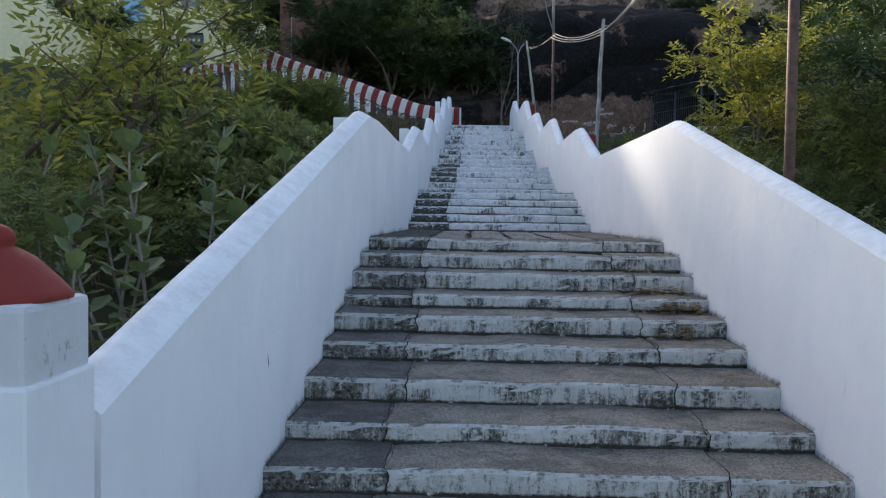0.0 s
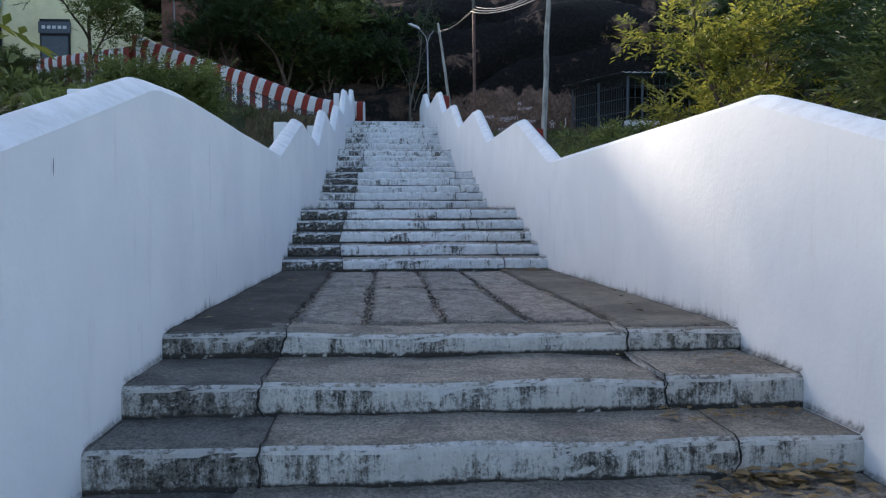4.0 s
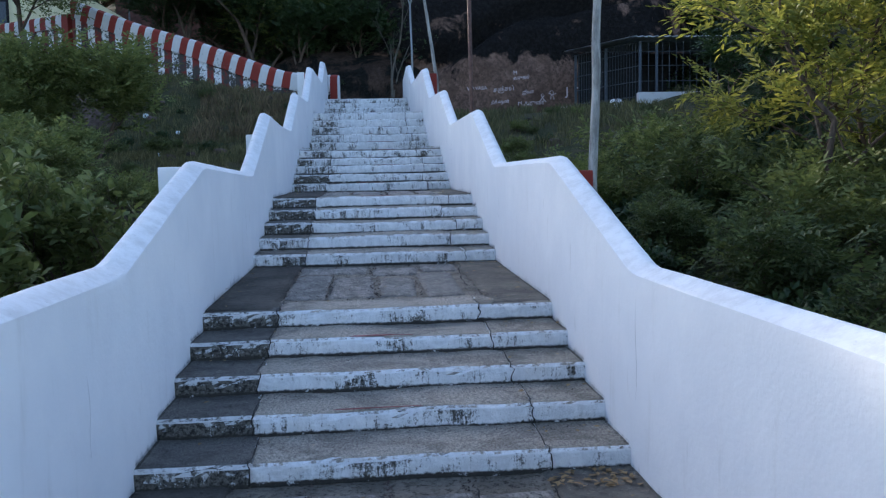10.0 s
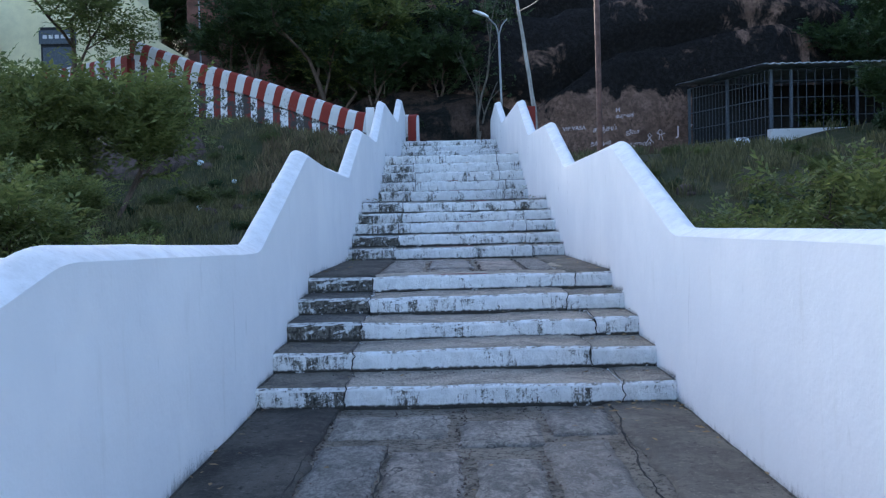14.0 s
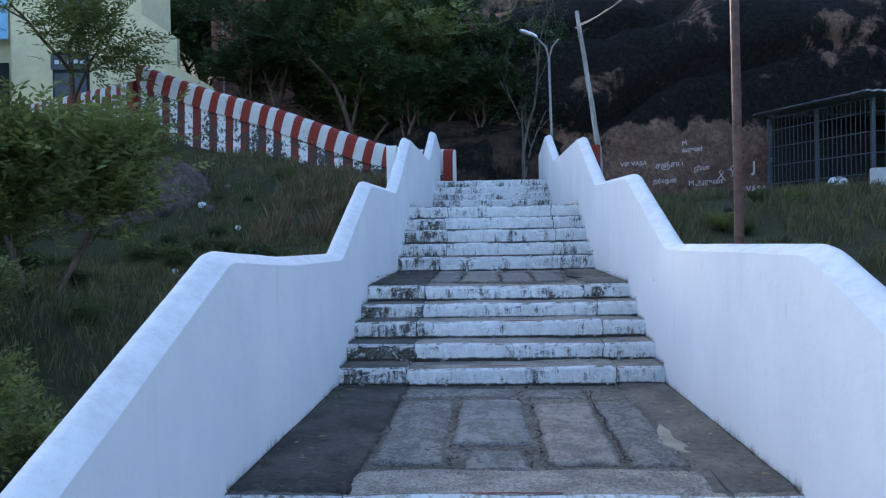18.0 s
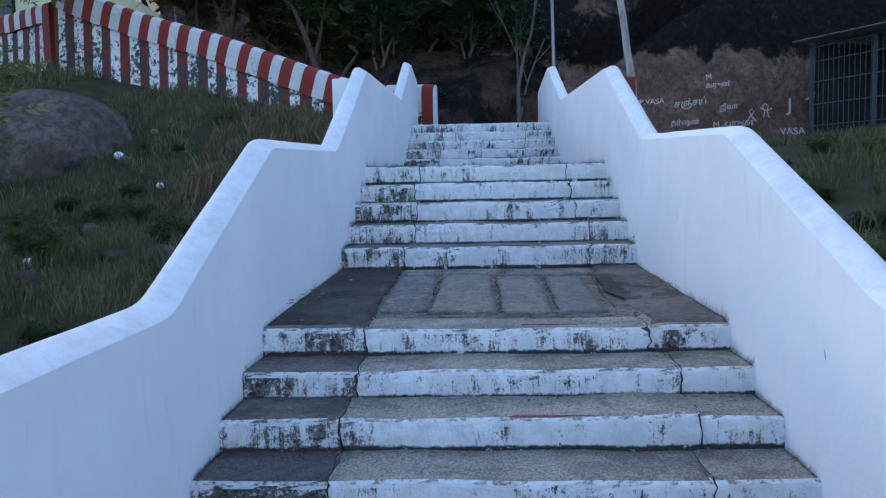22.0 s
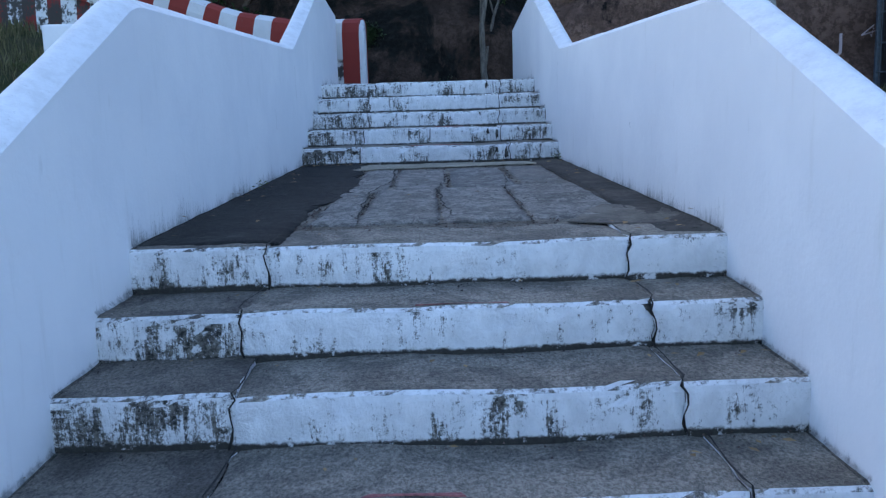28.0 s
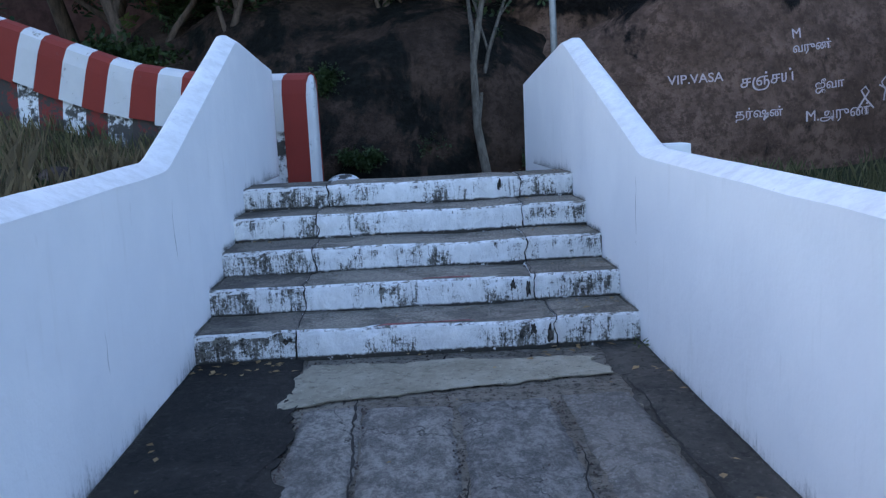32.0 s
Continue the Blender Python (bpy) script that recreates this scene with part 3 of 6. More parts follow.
def hill(x, y):
    """Height of the ground beside and beyond the stairs."""
    base = lerp([(-30, -3.2), (-2, -2.4), (6.2, -1.5), (11, -1.05), (16, -0.4), (21, 0.35), (26, 1.25), (32, 2.2), (36, 2.95), (44, 3.2), (70, 8.0), (140, 30.0), (400, 60.0)], y)
    if abs(x) < 1.5:
        return base - 0.75
    if x < 0:
        d = -x - 1.5
        up = 0.05 * d if y < 14 else lerp([(0, 0.0), (4, 0.55), (8, 1.35), (14, 2.6), (40, 6.0), (300, 12.0)], d) * lerp([(14, 0.4), (24, 0.4), (30, 0.2), (33, 0.25), (34.5, 0.5), (38.5, 1.0)], y)
        dip = -0.5 * math.exp(-((y - 5) / 6) ** 2) * min(1, d / 2) - 0.65 * math.exp(-((x + 7.8) / 3.6) ** 2 - ((y - 31.0) / 4.0) ** 2)
    else:
        d = x - 1.5
        up = lerp([(0, 0.0), (3, 0.12), (8, 0.35), (14, 1.3), (40, 7.0), (300, 16.0)], d) * lerp([(0, 0.3), (10, 0.5), (30, 1.0)], y)
        dip = -0.45 * math.exp(-((y - 5) / 6) ** 2) * min(1, d / 2) + lerp([(26, 0.0), (32, 0.15), (34, 0.1), (37, -0.4), (42, -0.5), (60, 0.0)], y) * lerp([(5, 1.0), (9, 0.3), (14, 0.0)], d)
    if x < -1.6 and y > 27:
        # a bank climbs to the foot of the striped wall
        f = ((x + 1.1) * -0.954 + (y - 36.75) * 0.299) / 10.37
        q = (36.75 - y) * 0.954 - (x + 1.1) * 0.299
        foot = lerp(S_FOOT, min(1.0, max(0.0, f))) - 0.04
        w = math.exp(-(max(0.0, q) / 1.8) ** 2) * (1.0 if f < 1.0 else math.exp(-((f - 1.0) * 6) ** 2))
        gap = foot - (base + up + dip)
        dip += gap * w if gap > 0 else 0.0
    n = 0.18 * noise.noise(Vector((x * 0.35, y * 0.35, 0.3))) + 0.06 * noise.noise(Vector((x * 1.1, y * 1.1, 4.1)))
    return base + up + dip + n * min(1, d / 1.0 + 0.2)


def axis(near, far, fine, coarse):
    vals, v = [], near[0]
    while v < near[1]:
        vals.append(v)
        v += fine
    lo, hi, step = near[0], near[1], coarse
    out_lo, out_hi = [], [near[1]]
    while out_hi[-1] < far[1]:
        out_hi.append(out_hi[-1] + step)
        step *= 1.35
    step = coarse
    while lo > far[0]:
        lo -= step
        out_lo.append(lo)
        step *= 1.35
    return out_lo[::-1] + vals + out_hi


def build_ground():
    xs, ys = axis((-16.0, 18.0), (-900, 900), 0.4, 1.0), axis((-4.0, 46.0), (-900, 900), 0.4, 1.0)
    verts = [(x, y, hill(x, y)) for y in ys for x in xs]
    w = len(xs)
    faces = [(j * w + i, j * w + i + 1, j * w + w + i + 1, j * w + w + i) for j in range(len(ys) - 1) for i in range(w - 1)]
    ob = new("ground", pydata("ground", verts, faces, M_SOIL, True))
    tagged(ob, "grassy brown hillside soil on both sides of the stairs", "ground", kind="structure")
    yard = new("pavement", mesh_of("pavement", bm_box(-4.5, 4.5, -8.0, 1.52, GROUND_Z - 0.6, GROUND_Z, 0.0), M_CEMENT))
    tagged(yard, "grey cement forecourt at the foot of the stairs", "pavement", kind="structure")


def smooth_line(table, radius=0.12):
    """Rounds the kinks of a wall's top."""
    pts = [Vector((y, z)) for y, z in table]
    out = [pts[0]]
    for a, b, c in zip(pts, pts[1:], pts[2:]):
        u, v = (a - b).normalized(), (c - b).normalized()
        p, q = b + u * radius, b + v * radius
        for k in range(5):
            s = k / 4
            out.append(p * (1 - s) ** 2 + b * 2 * s * (1 - s) + q * s ** 2)
    out.append(pts[-1])
    fine = [out[0]]
    for p in out[1:]:
        n = max(1, int((p - fine[-1]).length / 0.35))
        a = fine[-1]
        fine += [a + (p - a) * (k + 1) / n for k in range(n)]
    return fine


def build_wall(name, side, table, label):
    """A plastered side wall whose top slopes up from a soft inner arris to a rounded crown."""
    line = smooth_line(table)
    # offset outward from the inner face, drop below the inner arris (the crown rises above it)
    k = 1.12 if side < 0 else 0.88
    prof = [(0.0, None), (0.0, 0.62), (0.0, 0.050), (0.0, 0.004), (0.007, -0.004), (0.060, -0.031 * k), (0.095, -0.049 * k), (0.120, -0.052 * k), (0.145, -0.044 * k), (0.163, -0.020), (0.170, 0.020), (0.170, 0.13), (0.170, None)]
    verts, faces = [], []
    n = len(prof)
    for i, p in enumerate(line):
        y, z = p
        low = lerp(FLOOR, y) - 0.9
        wob = 0.004 * noise.noise(Vector((y * 0.8, side * 3.0, 0)))
        for q, (o, d) in enumerate(prof):
            zz = low if d is None else max(low + 0.05, z - d)
            w = wob + 0.002 * noise.noise(Vector((y * 2.3, zz * 2.3, side * 7.0)))
            t = 0.006 * noise.noise(Vector((y * 3.1, q * 0.7, side * 5.0))) if d is not None and d < 0.12 else 0
            verts.append((side * (lerp(FACE_L if side < 0 else FACE_R, y) + o + w), y, zz + t))
    for i in range(len(line) - 1):
        for k in range(n - 1):
            f = (i * n + k, i * n + k + 1, i * n + n + k + 1, i * n + n + k)
            faces.append(f if side < 0 else f[::-1])
    faces += [tuple(range(n)) if side > 0 else tuple(range(n))[::-1]]
    e = (len(line) - 1) * n
    faces += [tuple(range(e, e + n))[::-1] if side > 0 else tuple(range(e, e + n))]
    me = pydata(name, verts, faces, M_WALL, True)
    me.set_sharp_from_angle(angle=radians(28))
    return tagged(new(name, me), label, "wall", kind="structure")


def step_block(x0, x1, depth, height, seed, worn, left, right):
    """A step stone: riser, worn nosing and tread; its origin is at the foot of the riser. left, right: seeds of its ragged ends."""
    rnd = random.Random(seed)
    cols = max(4, int((x1 - x0) / 0.055))
    rows = max(3, int(depth / 0.06))
    prof = [(0.012, -0.12), (0.004, 0.0), (0.002, height * 0.2), (0.0, height * 0.4), (0.0, height * 0.6), (0.001, height * 0.8), (0.005, height - 0.016), (0.022, height - 0.002), (0.045, height)] + [(0.045 + (depth - 0.045) * q / rows, height) for q in range(1, rows + 1)]
    verts, faces = [], []
    n = len(prof)
    tilt = rnd.uniform(-0.006, 0.006)

    def rag(seed_end, k):
        return 0.0 if seed_end is None else 0.030 * noise.noise(Vector((k * 0.55, seed_end * 1.37, 0))) + 0.012 * noise.noise(Vector((k * 1.9, seed_end * 2.1, 5)))

    for i in range(cols + 1):
        x = x0 + (x1 - x0) * i / cols
        big = 0.013 * noise.noise(Vector((x * 2.2, seed * 3.7, 0))) * worn * 2
        drop = 0.012 * noise.noise(Vector((x * 1.6, seed * 1.9, 5))) * worn * 2
        edge = 0.006 if i in (0, cols) else 0.0
        for k, (y, z) in enumerate(prof):
            j = 0.006 * noise.noise(Vector((x * 9, seed, k * 2.0))) if 1 < k < 9 else 0
            chip = max(0.0, noise.noise(Vector((x * 5.0, seed * 7.0, 9))) - 0.25) * 0.06 * worn if 5 <= k <= 7 else 0
            dx = rag(left, k) if i == 0 else rag(right, k) if i == cols else 0.0
            lump = 0.006 * noise.noise(Vector((x * 4, y * 4, seed * 1.3))) + 0.005 * noise.noise(Vector((x * 13, y * 13, seed * 2.3))) if 7 < k < n - 1 else 0
            verts.append((x + dx, y + big + j + chip + edge * (k < 8), z + (drop + tilt * (x - x0) if k > 4 else 0) - chip * 0.5 - (edge * 0.7 if k > 5 else 0) + lump))
    for i in range(cols):
        for k in range(n - 1):
            faces.append((i * n + k, i * n + n + k, i * n + n + k + 1, i * n + k + 1))
    faces.append(tuple(range(n)))
    faces.append(tuple(range(cols * n, cols * n + n))[::-1])
    return verts, faces


def joint_line(x, depth, height, e):
    """A dark ragged crack over riser and tread between two stones."""
    prof = [(-0.010, 0.0), (-0.012, height * 0.2), (-0.013, height * 0.4), (-0.013, height * 0.6), (-0.012, height * 0.8), (-0.008, height - 0.012), (0.016, height + 0.010), (0.06, height + 0.010), (depth * 0.35, height + 0.010), (depth * 0.65, height + 0.010), (depth, height + 0.010)]
    V, F = [], []
    for k, (y, z) in enumerate(prof):
        q = k + 1
        c = x + 0.030 * noise.noise(Vector((q * 0.55, e * 1.37, 0))) + 0.012 * noise.noise(Vector((q * 1.9, e * 2.1, 5)))
        w = 0.0025 + 0.0085 * abs(noise.noise(Vector((q * 1.3, e, 8))))
        V += [(c - w, y, z), (c + w, y, z)]
    for k in range(len(prof) - 1):
        F.append((2 * k, 2 * k + 1, 2 * k + 3, 2 * k + 2))
    return V, F


STEP_NO = [0]


def build_steps(name, label, nosings, below, mats, joints, grime, last):
    """One flight: each step is three stones side by side; last is the depth of the uppermost stone."""
    flight = thing(name, label, "stairs", "flights of the stairs", "structure", (0, nosings[0][0], below))
    base = flight.location.copy()
    prev = below
    for i, (y, z) in enumerate(nosings):
        STEP_NO[0] += 1
        s = STEP_NO[0]
        rnd = random.Random(s * 13)
        nxt = nosings[i + 1][0] + 0.06 if i + 1 < len(nosings) else y + last
        jl, jr = joints[0] + rnd.uniform(-0.05, 0.05), joints[1] + rnd.uniform(-0.08, 0.08)
        spans = [(-HALF - 0.02, jl - 0.0035), (jl + 0.0035, jr - 0.0035), (jr + 0.0035, HALF + 0.02)]
        for c, (a, b) in enumerate(spans):
            dy, dz = rnd.uniform(-0.012, 0.012), rnd.uniform(-0.006, 0.006)
            v, f = step_block(a, b, nxt - y, z - prev, s * 3 + c, (0.35, 0.8, 0.3)[c], (None, s * 2.0, s * 2.0 + 1)[c], (s * 2.0, s * 2.0 + 1, None)[c])
            mat = mats[c]
            if c == 0 and i in grime:
                mat = M_STEP_DARK
            ob = part("step_stone", pydata("step_stone", v, f, mat, False), mat, flight)
            ob.location = Vector((0, y + (dy if c != 1 else 0), prev + dz)) - base
        # ragged open joints between the stones
        for e, jx in ((s * 2.0, jl), (s * 2.0 + 1, jr)):
            v, f = joint_line(jx, nxt - y, z - prev, e)
            ob = part("crack", pydata("crack", v, f, M_CRACK), M_CRACK, flight)
            ob.location = Vector((0, y, prev)) - base
        core = part("joint", bm_box(-HALF, HALF, y + 0.03, nxt, prev - 0.12, z - 0.022), M_JOINT, flight)
        core.location = -base
        prev = z
    return flight


def slab_mesh(pts, thick, seed, bevel=0.007, fray=0.02):
    """A flat paving stone with an irregular outline and worn edges; pts is its outline."""
    rnd = random.Random(seed)
    ring = []
    for a, b in zip(pts, pts[1:] + pts[:1]):
        a, b = Vector(a), Vector(b)
        n = max(2, int((b - a).length / (0.11 if fray < 0.03 else 0.045)))
        nx = Vector((-(b - a).y, (b - a).x)).normalized()
        for k in range(n):
            p = a + (b - a) * k / n
            ring.append(p + nx * (rnd.uniform(-0.009, 0.009) + fray * (noise.noise(Vector((p.x * 3, p.y * 3, seed))) + (0.5 * noise.noise(Vector((p.x * 11, p.y * 11, seed))) if fray > 0.03 else 0))))
    mid = sum(ring, Vector((0, 0))) / len(ring)
    verts, n = [], len(ring)
    for z, inset in ((-thick, 0.0), (-bevel, 0.0), (0.0, bevel * 1.2)):
        for p in ring:
            d = (mid - p)
            q = p + d.normalized() * inset
            verts.append((q.x, q.y, z + (rnd.uniform(-0.003, 0.002) if z > -0.01 else 0)))
    verts.append((mid.x, mid.y, 0.002))
    faces = []
    for r in (0, 1):
        faces += [(r * n + k, r * n + (k + 1) % n, r * n + n + (k + 1) % n, r * n + n + k) for k in range(n)]
    faces += [(2 * n + k, 2 * n + (k + 1) % n, 3 * n) for k in range(n)]
    return verts, faces


def rough_slab(corners, thick, seed, rag=0.014, step=0.04):
    """A hand-cut paving stone: a bumpy top, ragged chipped edges and short sides; corners run round its outline."""
    c0, c1, c2, c3 = [Vector(c) for c in corners]
    nx = max(4, int((c1 - c0).length / step))
    ny = max(4, int((c3 - c0).length / step))
    V, F = [], []

    def n3(x, y, k):
        return noise.noise(Vector((x, y, seed * 1.37 + k)))

    for j in range(ny + 1):
        v = j / ny
        for i in range(nx + 1):
            u = i / nx
            p = c0.lerp(c1, u).lerp(c3.lerp(c2, u), v)
            e = min(i, nx - i, j, ny - j)
            fall = max(0.0, 1.0 - e / 1.5)
            px = p.x + fall * (rag * n3(p.x * 5, p.y * 5, 2) + rag * 0.7 * n3(p.x * 17, p.y * 17, 3))
            py = p.y + fall * (rag * n3(p.x * 5, p.y * 5, 5) + rag * 0.7 * n3(p.x * 17, p.y * 17, 6))
            z = 0.005 * n3(p.x * 4, p.y * 4, 0) + 0.0035 * n3(p.x * 14, p.y * 14, 1)
            if e == 0:
                z -= 0.013 + 0.008 * max(0.0, n3(p.x * 9, p.y * 9, 8))
            elif e == 1:
                z -= 0.012 * max(0.0, n3(p.x * 7, p.y * 7, 9))
            V.append((px, py, z))
    w = nx + 1
    for j in range(ny):
        for i in range(nx):
            F.append((j * w + i, j * w + i + 1, j * w + w + i + 1, j * w + w + i))
    rim = [i for i in range(nx)] + [j * w + nx for j in range(ny)] + [ny * w + i for i in range(nx, 0, -1)] + [j * w for j in range(ny, 0, -1)]
    b = len(V)
    V += [(V[q][0], V[q][1], -thick) for q in rim]
    n = len(rim)
    F += [(rim[k], b + k, b + (k + 1) % n, rim[(k + 1) % n]) for k in range(n)]
    return V, F


SLAB_NO = [100]


def floor_crack(parent, pts, seed, width=0.006, lift=0.006):
    """A dark ragged crack over a floor, through a few points."""
    fine = [Vector(pts[0])]
    for p in pts[1:]:
        a, n = fine[-1], max(2, int((Vector(p) - fine[-1]).length / 0.045))
        fine += [a.lerp(Vector(p), (k + 1) / n) for k in range(n)]
    V, F = [], []
    for k, p in enumerate(fine):
        q = fine[min(k + 1, len(fine) - 1)] - fine[max(k - 1, 0)]
        side = Vector((-q.y, q.x)).normalized()
        c = p + side * (0.028 * noise.noise(Vector((p.x * 4, p.y * 4, seed))) + 0.014 * noise.noise(Vector((p.x * 15, p.y * 15, seed + 4))))
        w = width * (0.25 + 1.3 * abs(noise.noise(Vector((p.x * 8, p.y * 8, seed + 9))))) * min(1.0, 0.35 + 0.3 * min(k, len(fine) - 1 - k))
        V += [(c.x - side.x * w, c.y - side.y * w, lift), (c.x + side.x * w, c.y + side.y * w, lift)]
    F = [(2 * k, 2 * k + 1, 2 * k + 3, 2 * k + 2) for k in range(len(fine) - 1)]
    part("crack", pydata("crack", V, F, M_CRACK), M_CRACK, parent)


def build_landing(name, label, y0, y1, z0, z1, front, strips, slabs, cracks):
    """A landing: cement along both walls; between them slabs set in rough mortar. strips: inner edge and material of each side;
    slabs: x and y ranges from the landing's front, and 's' for a dressed, 'p' for a pale dressed or 'r' for a rough stone."""
    land = thing(name, label, "landing", "landings of the stairs", "structure", (0, y0, z0))
    slope = math.atan2(z1 - z0, y1 - y0)
    land.rotation_euler = (slope, 0, 0)
    L = (y1 - y0) / math.cos(slope)
    (lo, lo_mat), (hi, hi_mat) = strips
    SLAB_NO[0] += 1
    v, f = rough_slab([(lo - 0.06, front - 0.06), (hi + 0.06, front - 0.06), (hi + 0.06, L + 0.08), (lo - 0.06, L + 0.08)], 0.3, SLAB_NO[0], 0.01, 0.035)
    bed = part("bed", pydata("bed", v, f, M_MORTAR, True), M_MORTAR, land, "rough weathered mortar between the slabs")
    bed.location.z = -0.010
    for (a, b), mat in zip(((-HALF - 0.02, lo), (hi, HALF + 0.02)), (lo_mat, hi_mat)):
        SLAB_NO[0] += 1
        v, f = rough_slab([(a, 0.07), (b, 0.07), (b, L + 0.05), (a, L + 0.05)], 0.1, SLAB_NO[0], 0.035, 0.05)
        part("cement_strip", pydata("cement_strip", v, f, mat, True), mat, land, "smooth dark cement strip along the wall").location.z = 0.011
    for xa, xb, ya, yb, kind in slabs:
        SLAB_NO[0] += 1
        rnd = random.Random(SLAB_NO[0])
        j = [rnd.uniform(-0.022, 0.022) for _ in range(8)]
        v, f = rough_slab([(xa + j[0], ya + j[1]), (xb + j[2], ya + j[3]), (xb + j[4], yb + j[5]), (xa + j[6], yb + j[7])], 0.06, SLAB_NO[0], 0.02 if kind == "r" else 0.012)
        mat = {"s": M_SLAB_SMOOTH, "p": M_SLAB_PALE, "r": M_SLAB}[kind]
        ob = part("paving_slab", pydata("paving_slab", v, f, mat, True), mat, land)
        ob.location.z = rnd.uniform(0.001, 0.009) + (0.002 if kind == "s" else 0.0)
    for k, pts in enumerate(cracks):
        floor_crack(land, pts, SLAB_NO[0] + k * 3.7, 0.009 if k % 2 else 0.006, 0.010)
    return land


build_ground()
build_wall("wall_left", -1, TOPS_L, "white limewashed stair parapet wall with a rounded coping, stepping uphill")
build_wall("wall_right", 1, TOPS_R, "white limewashed stair parapet wall with a rounded coping, partly sunlit")

FRONTS = [0.36, 0.48, 0.46, 0.42, 0.50]       # depth of the stone at the head of each flight
build_steps("stairs_1", "lowest flight of worn whitewashed stone steps", FIRST, GROUND_Z, [M_STEP_WORN_LEFT, M_STEP_WORN, M_STEP_WORN], (-0.85, 0.90), (), FRONTS[0])
names = ["second", "third", "fourth", "fifth", "top"]
for k, (ya, yb, za, zb) in enumerate(FLIGHTS):
    nos = [(ya + (yb - ya) * i / 4, za + (zb - za) * (i + 1) / 5) for i in range(5)]
    dark = ((0, 1, 2, 3, 4), (2, 3, 4), (1,), (), ())[k]
    jl, jr = ((-0.80, 0.86), (-0.76, 0.98), (-0.76, 0.96), (-0.73, 0.98), (-0.72, 0.86))[k]
    build_steps("stairs_%d" % (k + 2), names[k] + " flight of five whitewashed stone steps, blackened in places", nos, za, [M_STEP_LEFT, M_STEP, M_STEP_RIGHT] if k < 3 else [M_STEP_LEFT, M_STEP_DARK_TREAD, M_STEP_DARK_TREAD], (jl, jr), dark, (FRONTS[1:] + [0.5])[k])
LANDS = [(6.227, 10.85, -0.705, -0.715), (12.86, 15.82, -0.07, -0.05), (18.02, 21.21, 0.664, 0.66), (22.93, 25.78, 1.43, 1.49), (27.60, 32.80, 2.47, 2.51)]
